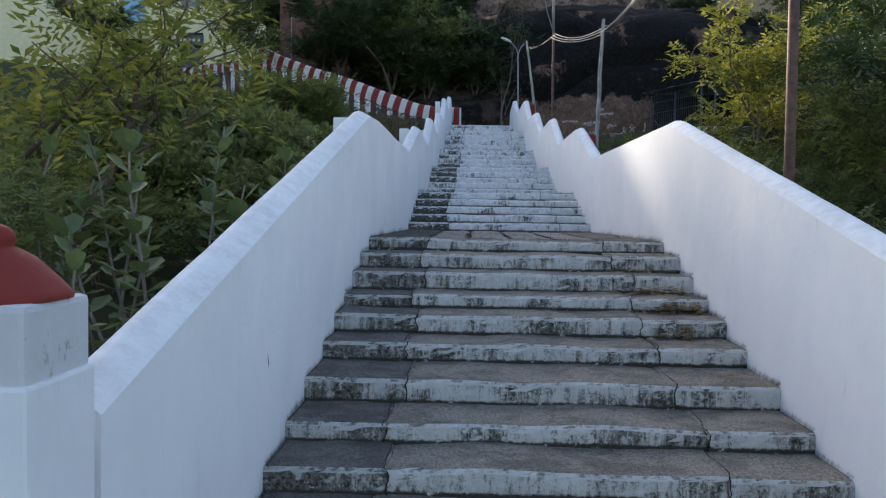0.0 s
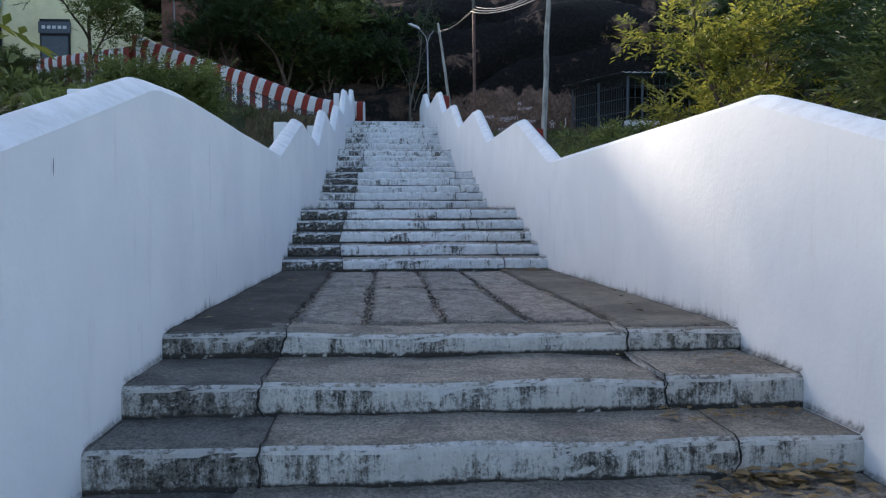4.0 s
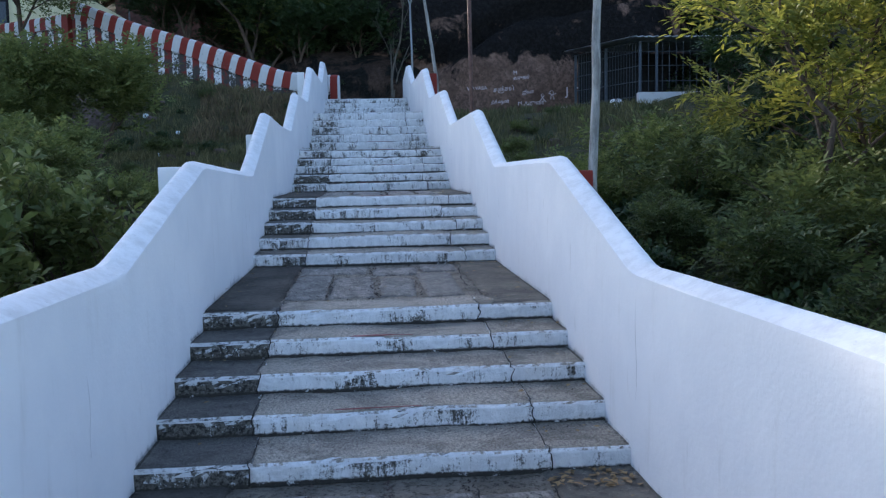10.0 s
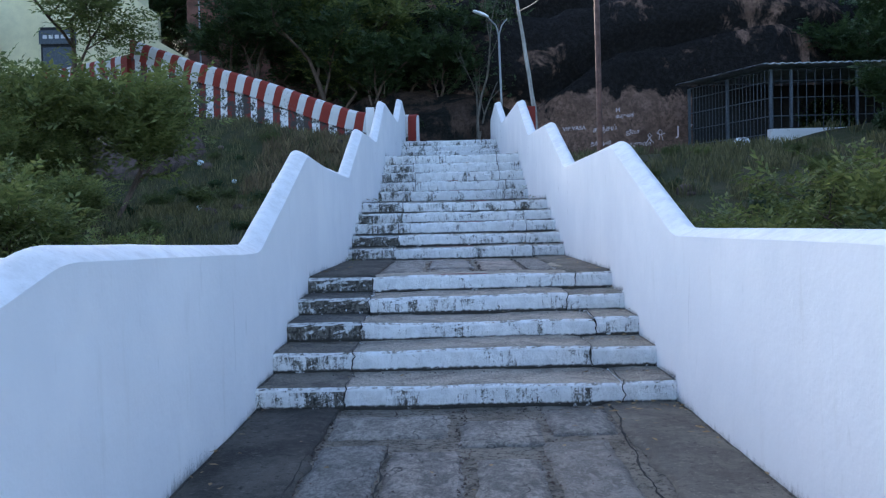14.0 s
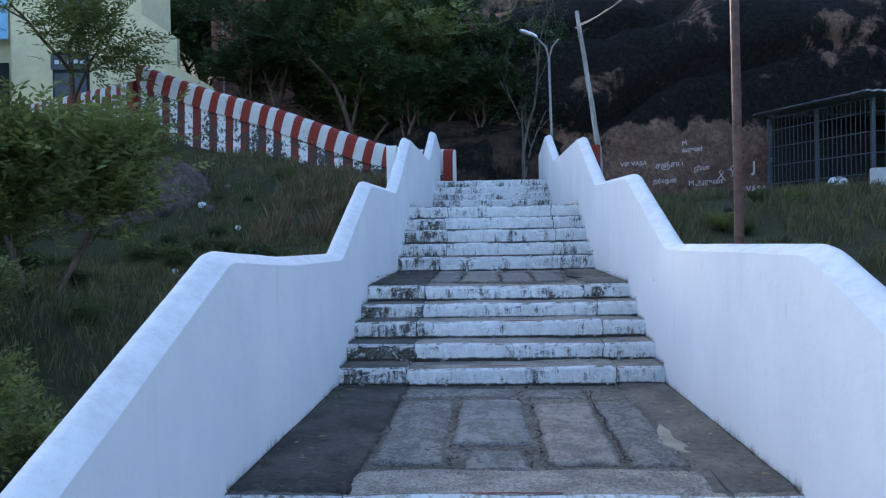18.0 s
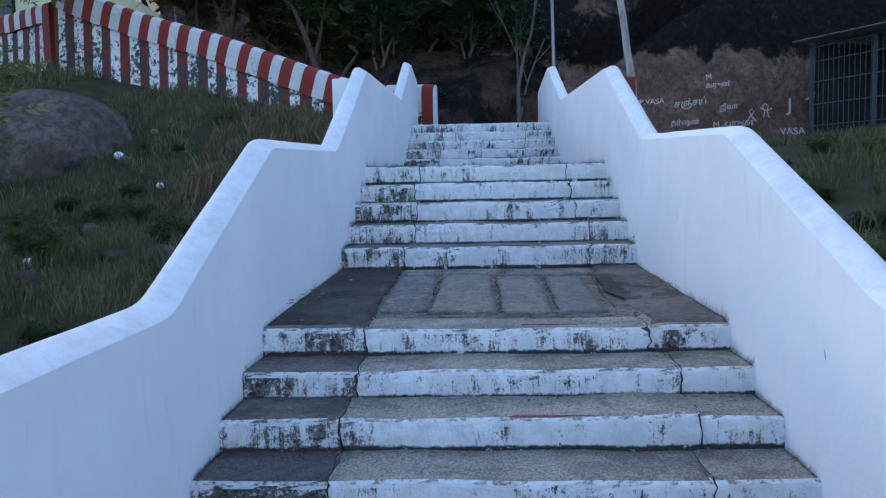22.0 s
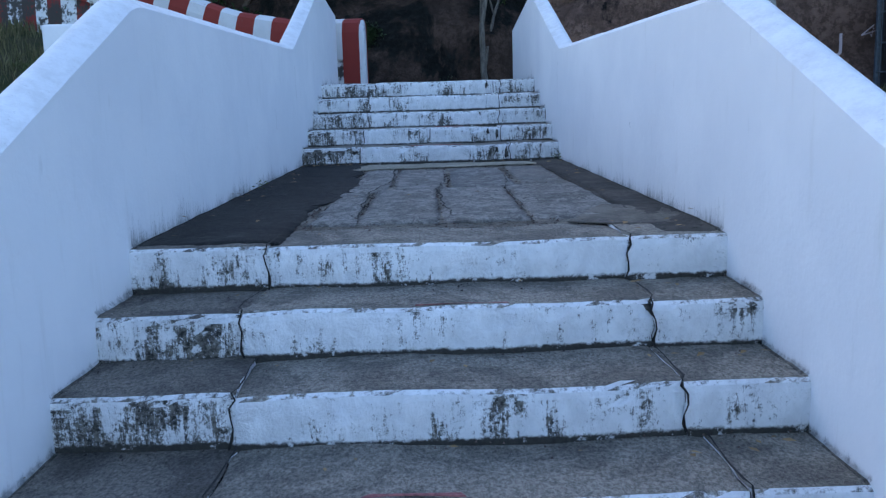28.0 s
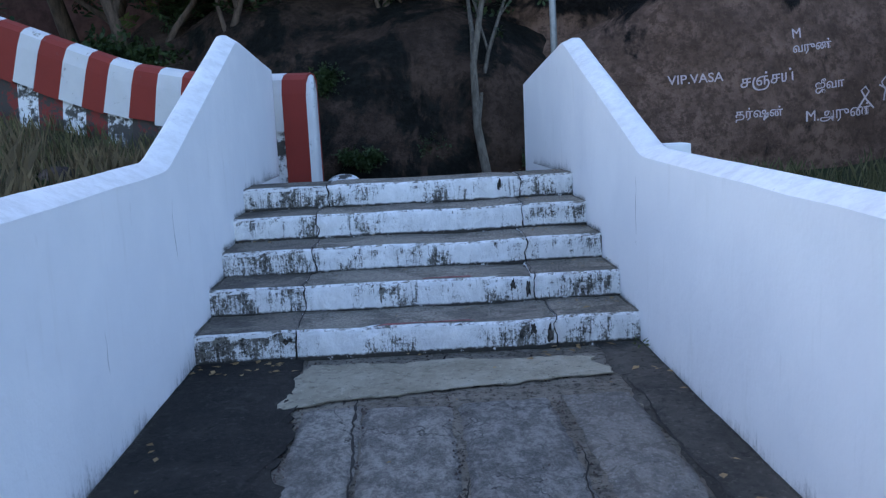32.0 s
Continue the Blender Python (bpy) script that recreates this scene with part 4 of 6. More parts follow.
LAYOUTS = [
    # first landing: four close columns of long rough slabs
    (((-0.87, M_CEMENT_GREY), (0.88, M_CEMENT_DUSTY)),
     [(-0.85, -0.47, 0.38, 2.66, "r"), (-0.84, -0.43, 2.72, 4.46, "r"), (-0.44, -0.02, 0.38, 2.52, "r"), (-0.41, -0.01, 2.62, 4.42, "r"), (0.01, 0.41, 0.38, 2.31, "r"), (0.02, 0.40, 2.37, 2.82, "r"), (0.02, 0.44, 2.88, 4.40, "r"), (0.45, 0.85, 0.38, 2.78, "r"), (0.47, 0.86, 2.86, 4.36, "r")],
     [[(-0.88, 0.4), (-0.86, 2.4), (-0.84, 4.5)], [(0.89, 0.4), (0.88, 2.6), (0.89, 4.4)], [(-0.45, 0.5), (-0.44, 2.6), (-0.41, 4.4)], [(0.44, 0.6), (0.43, 2.8), (0.46, 4.4)]]),
    # second: short slabs in mortar, broken stones behind
    (((-0.82, M_CEMENT_GREY), (0.90, M_CEMENT_DUSTY)),
     [(-0.82, -0.46, 0.58, 2.10, "r"), (-0.42, -0.03, 0.62, 1.98, "r"), (0.01, 0.35, 0.62, 1.80, "r"), (0.40, 0.74, 0.54, 2.10, "s"), (-0.80, -0.12, 2.22, 2.74, "r"), (-0.04, 0.42, 2.02, 2.60, "r"), (0.48, 0.86, 2.22, 2.80, "r")],
     [[(-0.86, 0.5), (-0.84, 1.6), (-0.82, 2.9)], [(0.95, 0.4), (0.80, 1.2), (0.94, 2.9)], [(-0.8, 2.16), (-0.2, 2.05), (0.45, 2.2)], [(-0.44, 0.6), (-0.44, 2.0)]]),
    # third: two pale dressed slabs among rough ones
    (((-0.78, M_CEMENT_GREY), (0.99, M_CEMENT_DUSTY)),
     [(-0.76, -0.36, 0.60, 2.50, "r"), (-0.29, 0.17, 1.05, 2.52, "p"), (-0.24, 0.14, 0.50, 0.92, "r"), (0.24, 0.64, 0.58, 2.34, "p"), (0.70, 0.98, 0.55, 2.40, "r"), (-0.78, 0.10, 2.62, 3.02, "r"), (0.16, 0.66, 2.56, 2.96, "r")],
     [[(-0.80, 0.5), (-0.74, 1.4), (-0.80, 3.0)], [(0.66, 0.6), (0.68, 2.4), (0.72, 2.9)], [(-0.75, 0.52), (-0.2, 0.46), (0.9, 0.52)], [(-0.78, 2.55), (0.1, 2.57), (0.66, 2.45), (1.1, 2.5)]]),
    # fourth: narrow dressed slabs with wide open joints
    (((-0.77, M_CEMENT_GREY), (0.95, M_CEMENT_DUSTY)),
     [(-0.76, -0.43, 0.56, 2.32, "r"), (-0.39, 0.02, 0.50, 2.34, "s"), (0.08, 0.39, 0.47, 2.20, "s"), (0.46, 0.75, 0.46, 2.14, "s"), (-0.76, 0.12, 2.42, 2.76, "r"), (0.16, 0.90, 2.34, 2.70, "r")],
     [[(-0.81, 0.4), (-0.78, 1.6), (-0.80, 2.8)], [(-0.76, 0.50), (-0.1, 0.44), (0.9, 0.42)], [(-0.1, 2.38), (0.5, 2.32), (1.0, 2.36)], [(0.06, 0.5), (0.06, 2.2)], [(0.43, 0.5), (0.45, 2.1)], [(0.82, 0.5), (0.80, 1.3), (0.86, 2.3)]]),
    # fifth: worn slabs half buried in mortar, dark cement along the walls
    (((-0.70, M_CEMENT), (1.08, M_CEMENT_GREY)),
     [(-0.66, -0.41, 0.66, 2.25, "r"), (-0.37, 0.05, 0.68, 2.40, "r"), (0.07, 0.54, 0.68, 2.44, "r"), (0.57, 1.09, 0.70, 2.64, "r"), (-0.60, -0.31, 2.33, 4.34, "r"), (-0.29, 0.14, 2.44, 4.30, "r"), (0.16, 0.65, 2.48, 4.30, "r"), (0.69, 1.07, 2.72, 4.34, "s")],
     [[(-0.62, 0.60), (0.0, 0.66), (0.55, 0.62), (0.72, 0.5)], [(-0.34, 4.4), (-0.30, 3.2), (-0.42, 2.3), (-0.40, 0.8)], [(-0.29, 2.4), (0.3, 2.42), (0.75, 2.70), (1.08, 2.66)], [(0.16, 3.4), (0.05, 2.3), (0.12, 0.85)], [(0.66, 3.6), (0.56, 2.4), (0.54, 0.85)], [(1.09, 4.5), (1.11, 2.6), (1.12, 0.9)]]),
]
for k, ((ya, yb, za, zb), (strips, slabs, cracks)) in enumerate(zip(LANDS, LAYOUTS)):
    build_landing("landing_%d" % (k + 1), "stair landing of rough granite slabs with cement strips along the walls", ya, yb, za, zb, FRONTS[k], strips, slabs, cracks)


# ---- rock, hill and buildings ----
def rock_mass(name, label, c, r, seed, mat, amp=0.10, power=2.6, res=70, under=None):
    """A great rounded rock, cut by cracks and hollows."""
    verts, faces = [], []
    nu, nv = res * 2, res
    for j in range(nv + 1):
        ph = math.pi * (j / nv - 0.5)
        for i in range(nu):
            th = 2 * math.pi * i / nu
            d = Vector((math.cos(ph) * math.cos(th), math.cos(ph) * math.sin(th), math.sin(ph)))
            q = sum(abs(a) ** power for a in d) ** (-1 / power)
            p = Vector((d.x * q * r[0], d.y * q * r[1], d.z * q * r[2]))
            s = p * 0.16 + Vector((seed, seed * 2, 0))
            n = noise.fractal(s, 1.0, 2.1, 5) * amp
            crack = abs(noise.noise(Vector((p.x * 0.10 + seed, p.y * 0.1, p.z * 0.33 + seed))))
            n -= 0.06 * max(0.0, 1 - crack * 9)
            verts.append(tuple(Vector(c) + p * (1 + n)))
    for j in range(nv):
        for i in range(nu):
            faces.append((j * nu + i, j * nu + (i + 1) % nu, j * nu + nu + (i + 1) % nu, j * nu + nu + i))
    me = pydata(name, verts, faces, mat, True)
    if under:
        ob = part(name, me, mat, under, label)
        ob.location = -under.location
        return ob
    return tagged(new(name, me), label, "rock")


OUTCROP = thing("rock_outcrop", "huge dark granite outcrop with a bare dome and an overgrown ledge", "rock", at=(7.6, 45.0, 3.0))
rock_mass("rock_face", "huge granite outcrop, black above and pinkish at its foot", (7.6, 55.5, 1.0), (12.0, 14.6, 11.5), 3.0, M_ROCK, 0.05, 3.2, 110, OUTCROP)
rock_mass("rock_dome", "bare rounded granite dome above the dark rock face", (5.0, 70.0, 8.0), (16.0, 18.0, 11.0), 8.0, M_ROCK_TOP, 0.10, 2.4, 70, OUTCROP)
rock_mass("rock_ledge", "dark overgrown rock ledge behind the head of the stairs", (-1.2, 46.8, 2.5), (5.4, 6.4, 3.9), 5.0, M_LEDGE, 0.10, 2.6, 50, OUTCROP)
rock_mass("boulder", "rounded grey granite boulder half sunk in the grass", (-9.4, 35.2, 2.75), (2.35, 1.8, 1.65), 12.0, M_BOULDER, 0.12, 2.3, 60)


def striped_wall(name, label, a, b, tops, foots, count, seed, cap):
    """A wall painted in red and white bands: a smooth coping above rough masonry."""
    rnd = random.Random(seed)
    wall = thing(name, label, "wall", "", "structure", (a[0], a[1], foots[0][1]))
    base = wall.location.copy()
    A, B = Vector(a), Vector(b)
    d = (B - A).normalized()
    nrm = Vector((d.y, -d.x))
    if nrm.y > 0:
        nrm = -nrm
    marks = [0.0] + sorted(min(0.999, max(0.001, (i + 1 + rnd.uniform(-0.08, 0.08)) / count)) for i in range(count - 1)) + [1.0]
    for i in range(count):
        s, e = marks[i], marks[i + 1]
        p, q = A + (B - A) * s, A + (B - A) * e
        cuts = rnd.uniform(0, 0.05)
        for up in (True, False):
            verts = []
            for pt, f in ((p, s), (q, e)):
                top, foot = lerp(tops, f), lerp(foots, f)
                cut = top - (cap if i else 1.5) - cuts
                lean = (lerp(tops, min(1, f + 0.05)) - lerp(tops, max(0, f - 0.05))) / ((B - A).length * 0.1) if 0 < f < 1 else 0.0
                if up:
                    prof = [(0.02, cut), (0.035, top - 0.2), (0.02, top - 0.06), (-0.03, top - 0.01), (-0.12, top + 0.015), (-0.22, top), (-0.28, top - 0.07), (-0.29, cut)]
                else:
                    prof = [(0.04, foot - 1.6), (-0.03, (foot + cut) / 2), (-0.05, cut - 0.05), (-0.06, cut - 0.004), (-0.28, cut - 0.004), (-0.32, foot - 1.6)]
                for o, z in prof:
                    # the bands are set square to the sloping coping
                    w = pt + d * lean * min(cap, top - z) + nrm * (o + 0.015 * noise.noise(Vector((pt.x * 2, z * 2, seed))))
                    verts.append((w.x - base.x, w.y - base.y, z - base.z))
            n = len(verts) // 2
            faces = [(k, k + 1, n + k + 1, n + k) for k in range(n - 1)] + [tuple(range(n))[::-1], tuple(range(n, 2 * n))]
            red = (i % 2) == 0
            mat = (M_RED if red else M_WHITE) if up else (M_RED_WORN if red else M_WHITE_WORN)
            me = pydata("band", verts, faces, mat)
            bm = bmesh.new()
            bm.from_mesh(me)
            bmesh.ops.recalc_face_normals(bm, faces=bm.faces)
            bm.to_mesh(me)
            bm.free()
            part("red_band" if red else "white_band", me, mat, wall)
    return wall


S_TOPS = [(0, 4.43), (0.1, 4.46), (0.2, 4.66), (0.29, 5.0), (0.52, 5.90), (0.74, 6.62), (1, 7.65)]
stripes = striped_wall("striped_wall", "red and white striped parapet wall climbing the slope, flaking at its foot", (-1.02, 36.72), (-11.0, 39.85), S_TOPS, S_FOOT, 37, 1, 0.56)
striped_wall("striped_wall_low", "weathered red and white striped retaining wall below the cream building", (-11.2, 40.1), (-19.5, 47.4), [(0, 7.2), (1, 7.65)], [(0, 5.2), (1, 5.0)], 28, 2, 0.5)


def end_cap():
    """The rounded white end of the striped wall."""
    bm = bmesh.new()
    prof = [(0.0, 2.9), (0.0, 4.20), (0.03, 4.33), (0.09, 4.41), (0.17, 4.43), (0.25, 4.38), (0.29, 4.28), (0.30, 2.9)]
    rows = []
    for x, pull in ((-0.012, 0.0), (0.040, 0.0), (0.066, 0.02), (0.080, 0.06)):
        rows.append([bm.verts.new((x, y - 0.035 + (pull if y < 0.15 else -pull), z - S_FOOT[0][1] - pull * (z > 4))) for y, z in prof])
    for r0, r1 in zip(rows, rows[1:]):
        for k in range(len(prof) - 1):
            bm.faces.new((r0[k], r0[k + 1], r1[k + 1], r1[k]))
    bm.faces.new(rows[0])
    bm.faces.new(rows[-1][::-1])
    bmesh.ops.recalc_face_normals(bm, faces=bm.faces)
    part("end_cap", bm, M_WHITE, stripes, "rounded white end of the wall")


end_cap()


# ---- posts, poles, lamps and cables ----
def newel():
    t = thing("newel_post", "white square newel post with a red bell-shaped cap", "post", at=(-1.60, -0.02, GROUND_Z))
    part("shaft", bm_box(-0.175, 0.175, -0.175, 0.175, 0.0, 1.10, 0.012), M_WALL, t)
    part("neck", bm_box(-0.165, 0.165, -0.165, 0.165, 1.08, 1.285, 0.018), M_WHITE, t)
    bm = bmesh.new()
    prof = [(0.168, 1.283), (0.172, 1.295), (0.165, 1.306), (0.148, 1.33), (0.122, 1.36), (0.092, 1.388), (0.062, 1.405), (0.046, 1.411), (0.045, 1.416), (0.05, 1.426), (0.047, 1.446), (0.034, 1.460), (0.015, 1.467), (0.0, 1.468)]
    rings = []
    for r, z in prof:
        ring = []
        for k in range(28):
            a = 6.2832 * k / 28
            sq = 1.0 + 0.10 * max(0, (1.36 - z) / 0.08) * abs(math.sin(2 * a)) if z < 1.36 else 1.0
            ring.append(bm.verts.new((r * sq * math.cos(a), r * sq * math.sin(a), z)))
        rings.append(ring)
    for a, b in zip(rings, rings[1:]):
        for k in range(28):
            bm.faces.new((a[k], a[(k + 1) % 28], b[(k + 1) % 28], b[k]))
    bmesh.ops.remove_doubles(bm, verts=bm.verts, dist=1e-5)
    bmesh.ops.recalc_face_normals(bm, faces=bm.faces)
    part("cap", bm, M_RED, t, "red painted bell-shaped cap with a knob", True)


newel()


def stub(x, y, z, mat, label, w=0.17, h=1.5):
    t = thing("wall_pier", label, "pier", "piers behind the parapets", at=(x, y, z - h))
    part("pier_body", bm_box(-w / 2, w / 2, -w / 2, w / 2, 0, h, 0.012), mat, t)


stub(-1.655, 6.0, 0.43, M_WALL, "short white pier behind the parapet wall")
stub(-1.655, 13.30, 1.07, M_WALL, "short white pier behind the parapet wall")
stub(-1.655, 18.4, 1.55, M_WALL, "short white pier behind the parapet wall")
stub(-1.655, 27.9, 3.50, M_WALL, "short white pier behind the parapet wall")
stub(-1.655, 33.0, 3.72, M_WALL, "short white pier behind the parapet wall")
stub(1.665, 33.1, 3.70, M_WALL, "short white pier behind the parapet wall")
stub(1.665, 13.10, 0.98, M_RED, "red painted pier at the foot of a timber pole", 0.19)
stub(1.665, 28.05, 3.46, M_RED, "red painted pier at the foot of a leaning timber pole", 0.19)


def rough_pole(name, label, pts, radii, mat, seed, sides=9):
    t = thing(name, label, "pole", at=pts[0])
    fine, rr = [], []
    for (a, b), (ra, rb) in zip(zip(pts, pts[1:]), zip(radii, radii[1:])):
        for k in range(6):
            s = k / 6
            p = Vector(a).lerp(Vector(b), s)
            w = Vector((noise.noise(Vector((p.z * 1.5, seed, 0))), noise.noise(Vector((p.z * 1.5, seed, 9))), 0)) * 0.018
            fine.append(p + w - Vector(pts[0]))
            rr.append((ra + (rb - ra) * s) * (1 + 0.10 * noise.noise(Vector((p.z * 4, seed, 3)))))
    fine.append(Vector(pts[-1]) - Vector(pts[0]))
    rr.append(radii[-1])
    part("shaft", tube(fine, rr, sides), mat, t, "", True)
    return t


grey = rough_pole("timber_pole", "weathered grey timber pole carrying the power cables beside a red pier", [(1.79, 13.12, -0.9), (1.79, 13.1, 0.9), (1.81, 13.1, 2.0), (1.86, 13.1, 3.02)], [0.040, 0.037, 0.036, 0.028], M_POLE_WOOD, 1)
part("insulator_bracket", tube([(0.0, -0.08, 3.72), (0.14, -0.02, 3.76), (0.14, 0.06, 3.78)], 0.012, 6), M_STEEL, grey)
lean = rough_pole("leaning_pole", "thin leaning pale timber pole beside a red pier", [(1.80, 28.2, 1.9), (1.77, 28.2, 3.4), (1.45, 28.35, 5.75)], [0.05, 0.045, 0.033], M_POLE_WOOD, 2)


def lamp_head(parent, at, out, size=1.0):
    """A street lamp's hood with its pale cover below."""
    h = bmesh.new()
    d = Vector(out).normalized()
    u = Vector((0, 0, 1)).cross(d).normalized()
    n = d.cross(u)
    rings = []
    for s, w, t in ((-0.05, 0.03, 0.03), (0.0, 0.045, 0.05), (0.12, 0.08, 0.07), (0.34, 0.085, 0.06), (0.44, 0.05, 0.03)):
        p = Vector(at) + d * s * size
        rings.append([h.verts.new(p + size * (w * math.cos(6.2832 * k / 10) * u + t * math.sin(6.2832 * k / 10) * n * (1.0 if k < 5 else 0.5))) for k in range(10)])
    for a, b in zip(rings, rings[1:]):
        for k in range(10):
            h.faces.new((a[k], a[(k + 1) % 10], b[(k + 1) % 10], b[k]))
    h.faces.new(rings[0][::-1])
    h.faces.new(rings[-1])
    bmesh.ops.recalc_face_normals(h, faces=h.faces)
    head = part("lamp_head", h, M_GLASSY, parent, "pale lamp housing", True)
    return head


def street_lamp():
    t = thing("street_lamp", "slim steel lamp post with two arms and one pale lamp", "street lamp", at=(1.69, 37.4, 2.75))
    part("post", tube([(0, 0, 0), (-0.02, 0, 2.2), (-0.06, 0, 4.25)], [0.042, 0.038, 0.032], 8), M_STEEL, t, "", True)
    part("arm", tube([(-0.06, 0, 4.2), (-0.14, 0, 4.5), (-0.42, -0.05, 4.78)], 0.024, 6), M_STEEL, t)
    part("arm", tube([(-0.05, 0, 4.2), (0.04, 0, 4.5), (0.22, 0.03, 4.72)], 0.022, 6), M_STEEL, t)
    lamp_head(t, (-0.42, -0.05, 4.78), (-1, -0.25, 0.35), 1.1)
    part("wire", tube([(-0.40, -0.05, 4.74), (-0.32, -0.04, 4.4), (-0.09, 0, 4.05)], 0.008, 5), M_DARKWIRE, t)


street_lamp()


def steel_pole():
    t = thing("steel_pole", "rust-brown steel pole with a bent pipe top and floodlight", "street lamp", at=(1.64, 19.85, 0.1))
    part("post", tube([(0, 0, 0), (-0.03, 0, 4.1)], [0.034, 0.03], 9), M_POLE_RUST, t, "", True)
    part("pipe", tube([(-0.03, 0, 4.05), (-0.04, 0, 4.95), (-0.10, -0.02, 5.15), (-0.30, -0.06, 5.36)], 0.032, 7), M_STEEL, t, "pale bent steel pipe", True)
    lamp_head(t, (-0.30, -0.06, 5.36), (-1, -0.3, 0.5), 1.25)
    part("stay", tube([(-0.32, -0.06, 5.25), (-0.22, -0.03, 4.7), (-0.04, 0, 4.15)], 0.011, 5), M_STEEL, t)


steel_pole()
p0 = thing("brown_pole", "rust-brown steel pole behind the parapet wall", "pole", at=(1.72, 3.75, -2.4))
part("post", tube([(0, 0, 0), (0.0, 0, 2.6), (-0.01, 0, 5.4)], [0.038, 0.036, 0.034], 10), M_POLE_RUST, p0, "", True)


def cable(a, b, sag, r, seed):
    pts = []
    a, b = Vector(a), Vector(b)
    for k in range(25):
        s = k / 24
        p = a.lerp(b, s)
        p.z -= sag * 4 * s * (1 - s)
        p += 0.012 * Vector((noise.noise(Vector((s * 14, seed, 0))), 0, noise.noise(Vector((s * 14, seed, 5)))))
        pts.append(p)
    return tube(pts, r, 6)


def cables():
    t = thing("power_cables", "bare twisted power cables slung between the poles", "cable", at=(0, 0, 0))
    tops = [(1.77, 3.75, 2.85), (1.86, 13.05, 2.82), (1.60, 19.85, 4.15), (1.46, 28.35, 5.5)]
    k = 0
    for (a, b), n in zip(zip(tops, tops[1:]), (3, 3, 2)):
        for i in range(n):
            o = (i - (n - 1) / 2)
            k += 1
            part("strand", cable(Vector(a) + Vector((0.05 * o, 0, 0.085 * o)), Vector(b) + Vector((0.06 * o, 0, 0.05 * o)), (0.26, 0.12, 0.10)[min(2, tops.index(a))] + 0.02 * i, 0.007 if n == 3 else 0.005, k), M_WIRE if n == 3 else M_DARKWIRE, t)


cables()


# ---- shed before the rock ----
def shed():
    t = thing("barred_shed", "low dark barred enclosure with a corrugated sheet roof against the rock", "shed", at=(9.75, 36.2, 3.1))
    w, d, h = 7.5, 3.6, 2.35
    for k in range(30):
        x = 0.06 + k * (w - 0.1) / 29
        part("bar", tube([(x, 0, 0.3), (x, 0, h)], 0.011, 5), M_BARS, t)
    for k in range(24):
        s = (k + 0.5) / 24
        part("bar", tube([(-1.45 * s, d * s, 0.05), (-1.45 * s, d * s, h)], 0.011, 5), M_BARS, t)
    for x in (0.0, 0.62, 2.6, 4.8, w):
        part("post", bm_box(x - 0.035, x + 0.035, -0.035, 0.035, 0, h, 0.006), M_BARS, t)
    for s in (0.5, 1.0):
        part("post", bm_box(-1.45 * s - 0.035, -1.45 * s + 0.035, d * s - 0.035, d * s + 0.035, 0, h, 0.006), M_BARS, t)
    for z in (0.42, 0.95, 1.5, 2.0, h):
        part("rail", tube([(0, 0, z), (w, 0, z)], 0.014, 5), M_BARS, t)
        part("rail", tube([(0, 0, z), (-1.45, d, z)], 0.014, 5), M_BARS, t)
    verts, faces = [], []
    n = 110
    for i in range(n + 1):
        x = -0.35 + (w + 0.7) * i / n
        zz = 0.022 * math.sin(i * 1.9)
        lean_back = -1.5
        for z in (0.03, 0.0):
            verts.append((x, -0.45, h + 0.09 + z + zz))
            verts.append((x + lean_back, d + 0.2, h + 0.16 + z + zz))
    for i in range(n):
        a = 4 * i
        faces += [(a, a + 4, a + 5, a + 1), (a + 2, a + 3, a + 7, a + 6), (a, a + 2, a + 6, a + 4), (a + 1, a + 5, a + 7, a + 3)]
    part("roof_sheet", pydata("roof_sheet", verts, faces, M_ROOF, False), M_ROOF, t, "grey corrugated roof sheet")
    # near-black panels stand for the shade inside the shed
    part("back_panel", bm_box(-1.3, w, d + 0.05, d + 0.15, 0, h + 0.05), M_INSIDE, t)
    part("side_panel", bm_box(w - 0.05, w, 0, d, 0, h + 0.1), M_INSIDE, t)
    part("floor_slab", bm_box(-0.2, w, 0.05, d, -0.6, 0.06), M_CEMENT, t)
    pl = thing("low_plinth", "low white limewashed plinth before the barred shed", "low wall", at=(9.55, 35.85, 3.0))
    part("plinth_body", bm_box(0, 7.6, -0.14, 0.14, -0.4, 0.62, 0.03), M_WHITE, pl)
    st = rock_mass("white_stone", "small whitewashed stone at the corner of the shed", (9.0, 36.6, 3.25), (0.30, 0.22, 0.22), 31, M_WHITE_WORN, 0.1, 2.2, 14)


shed()


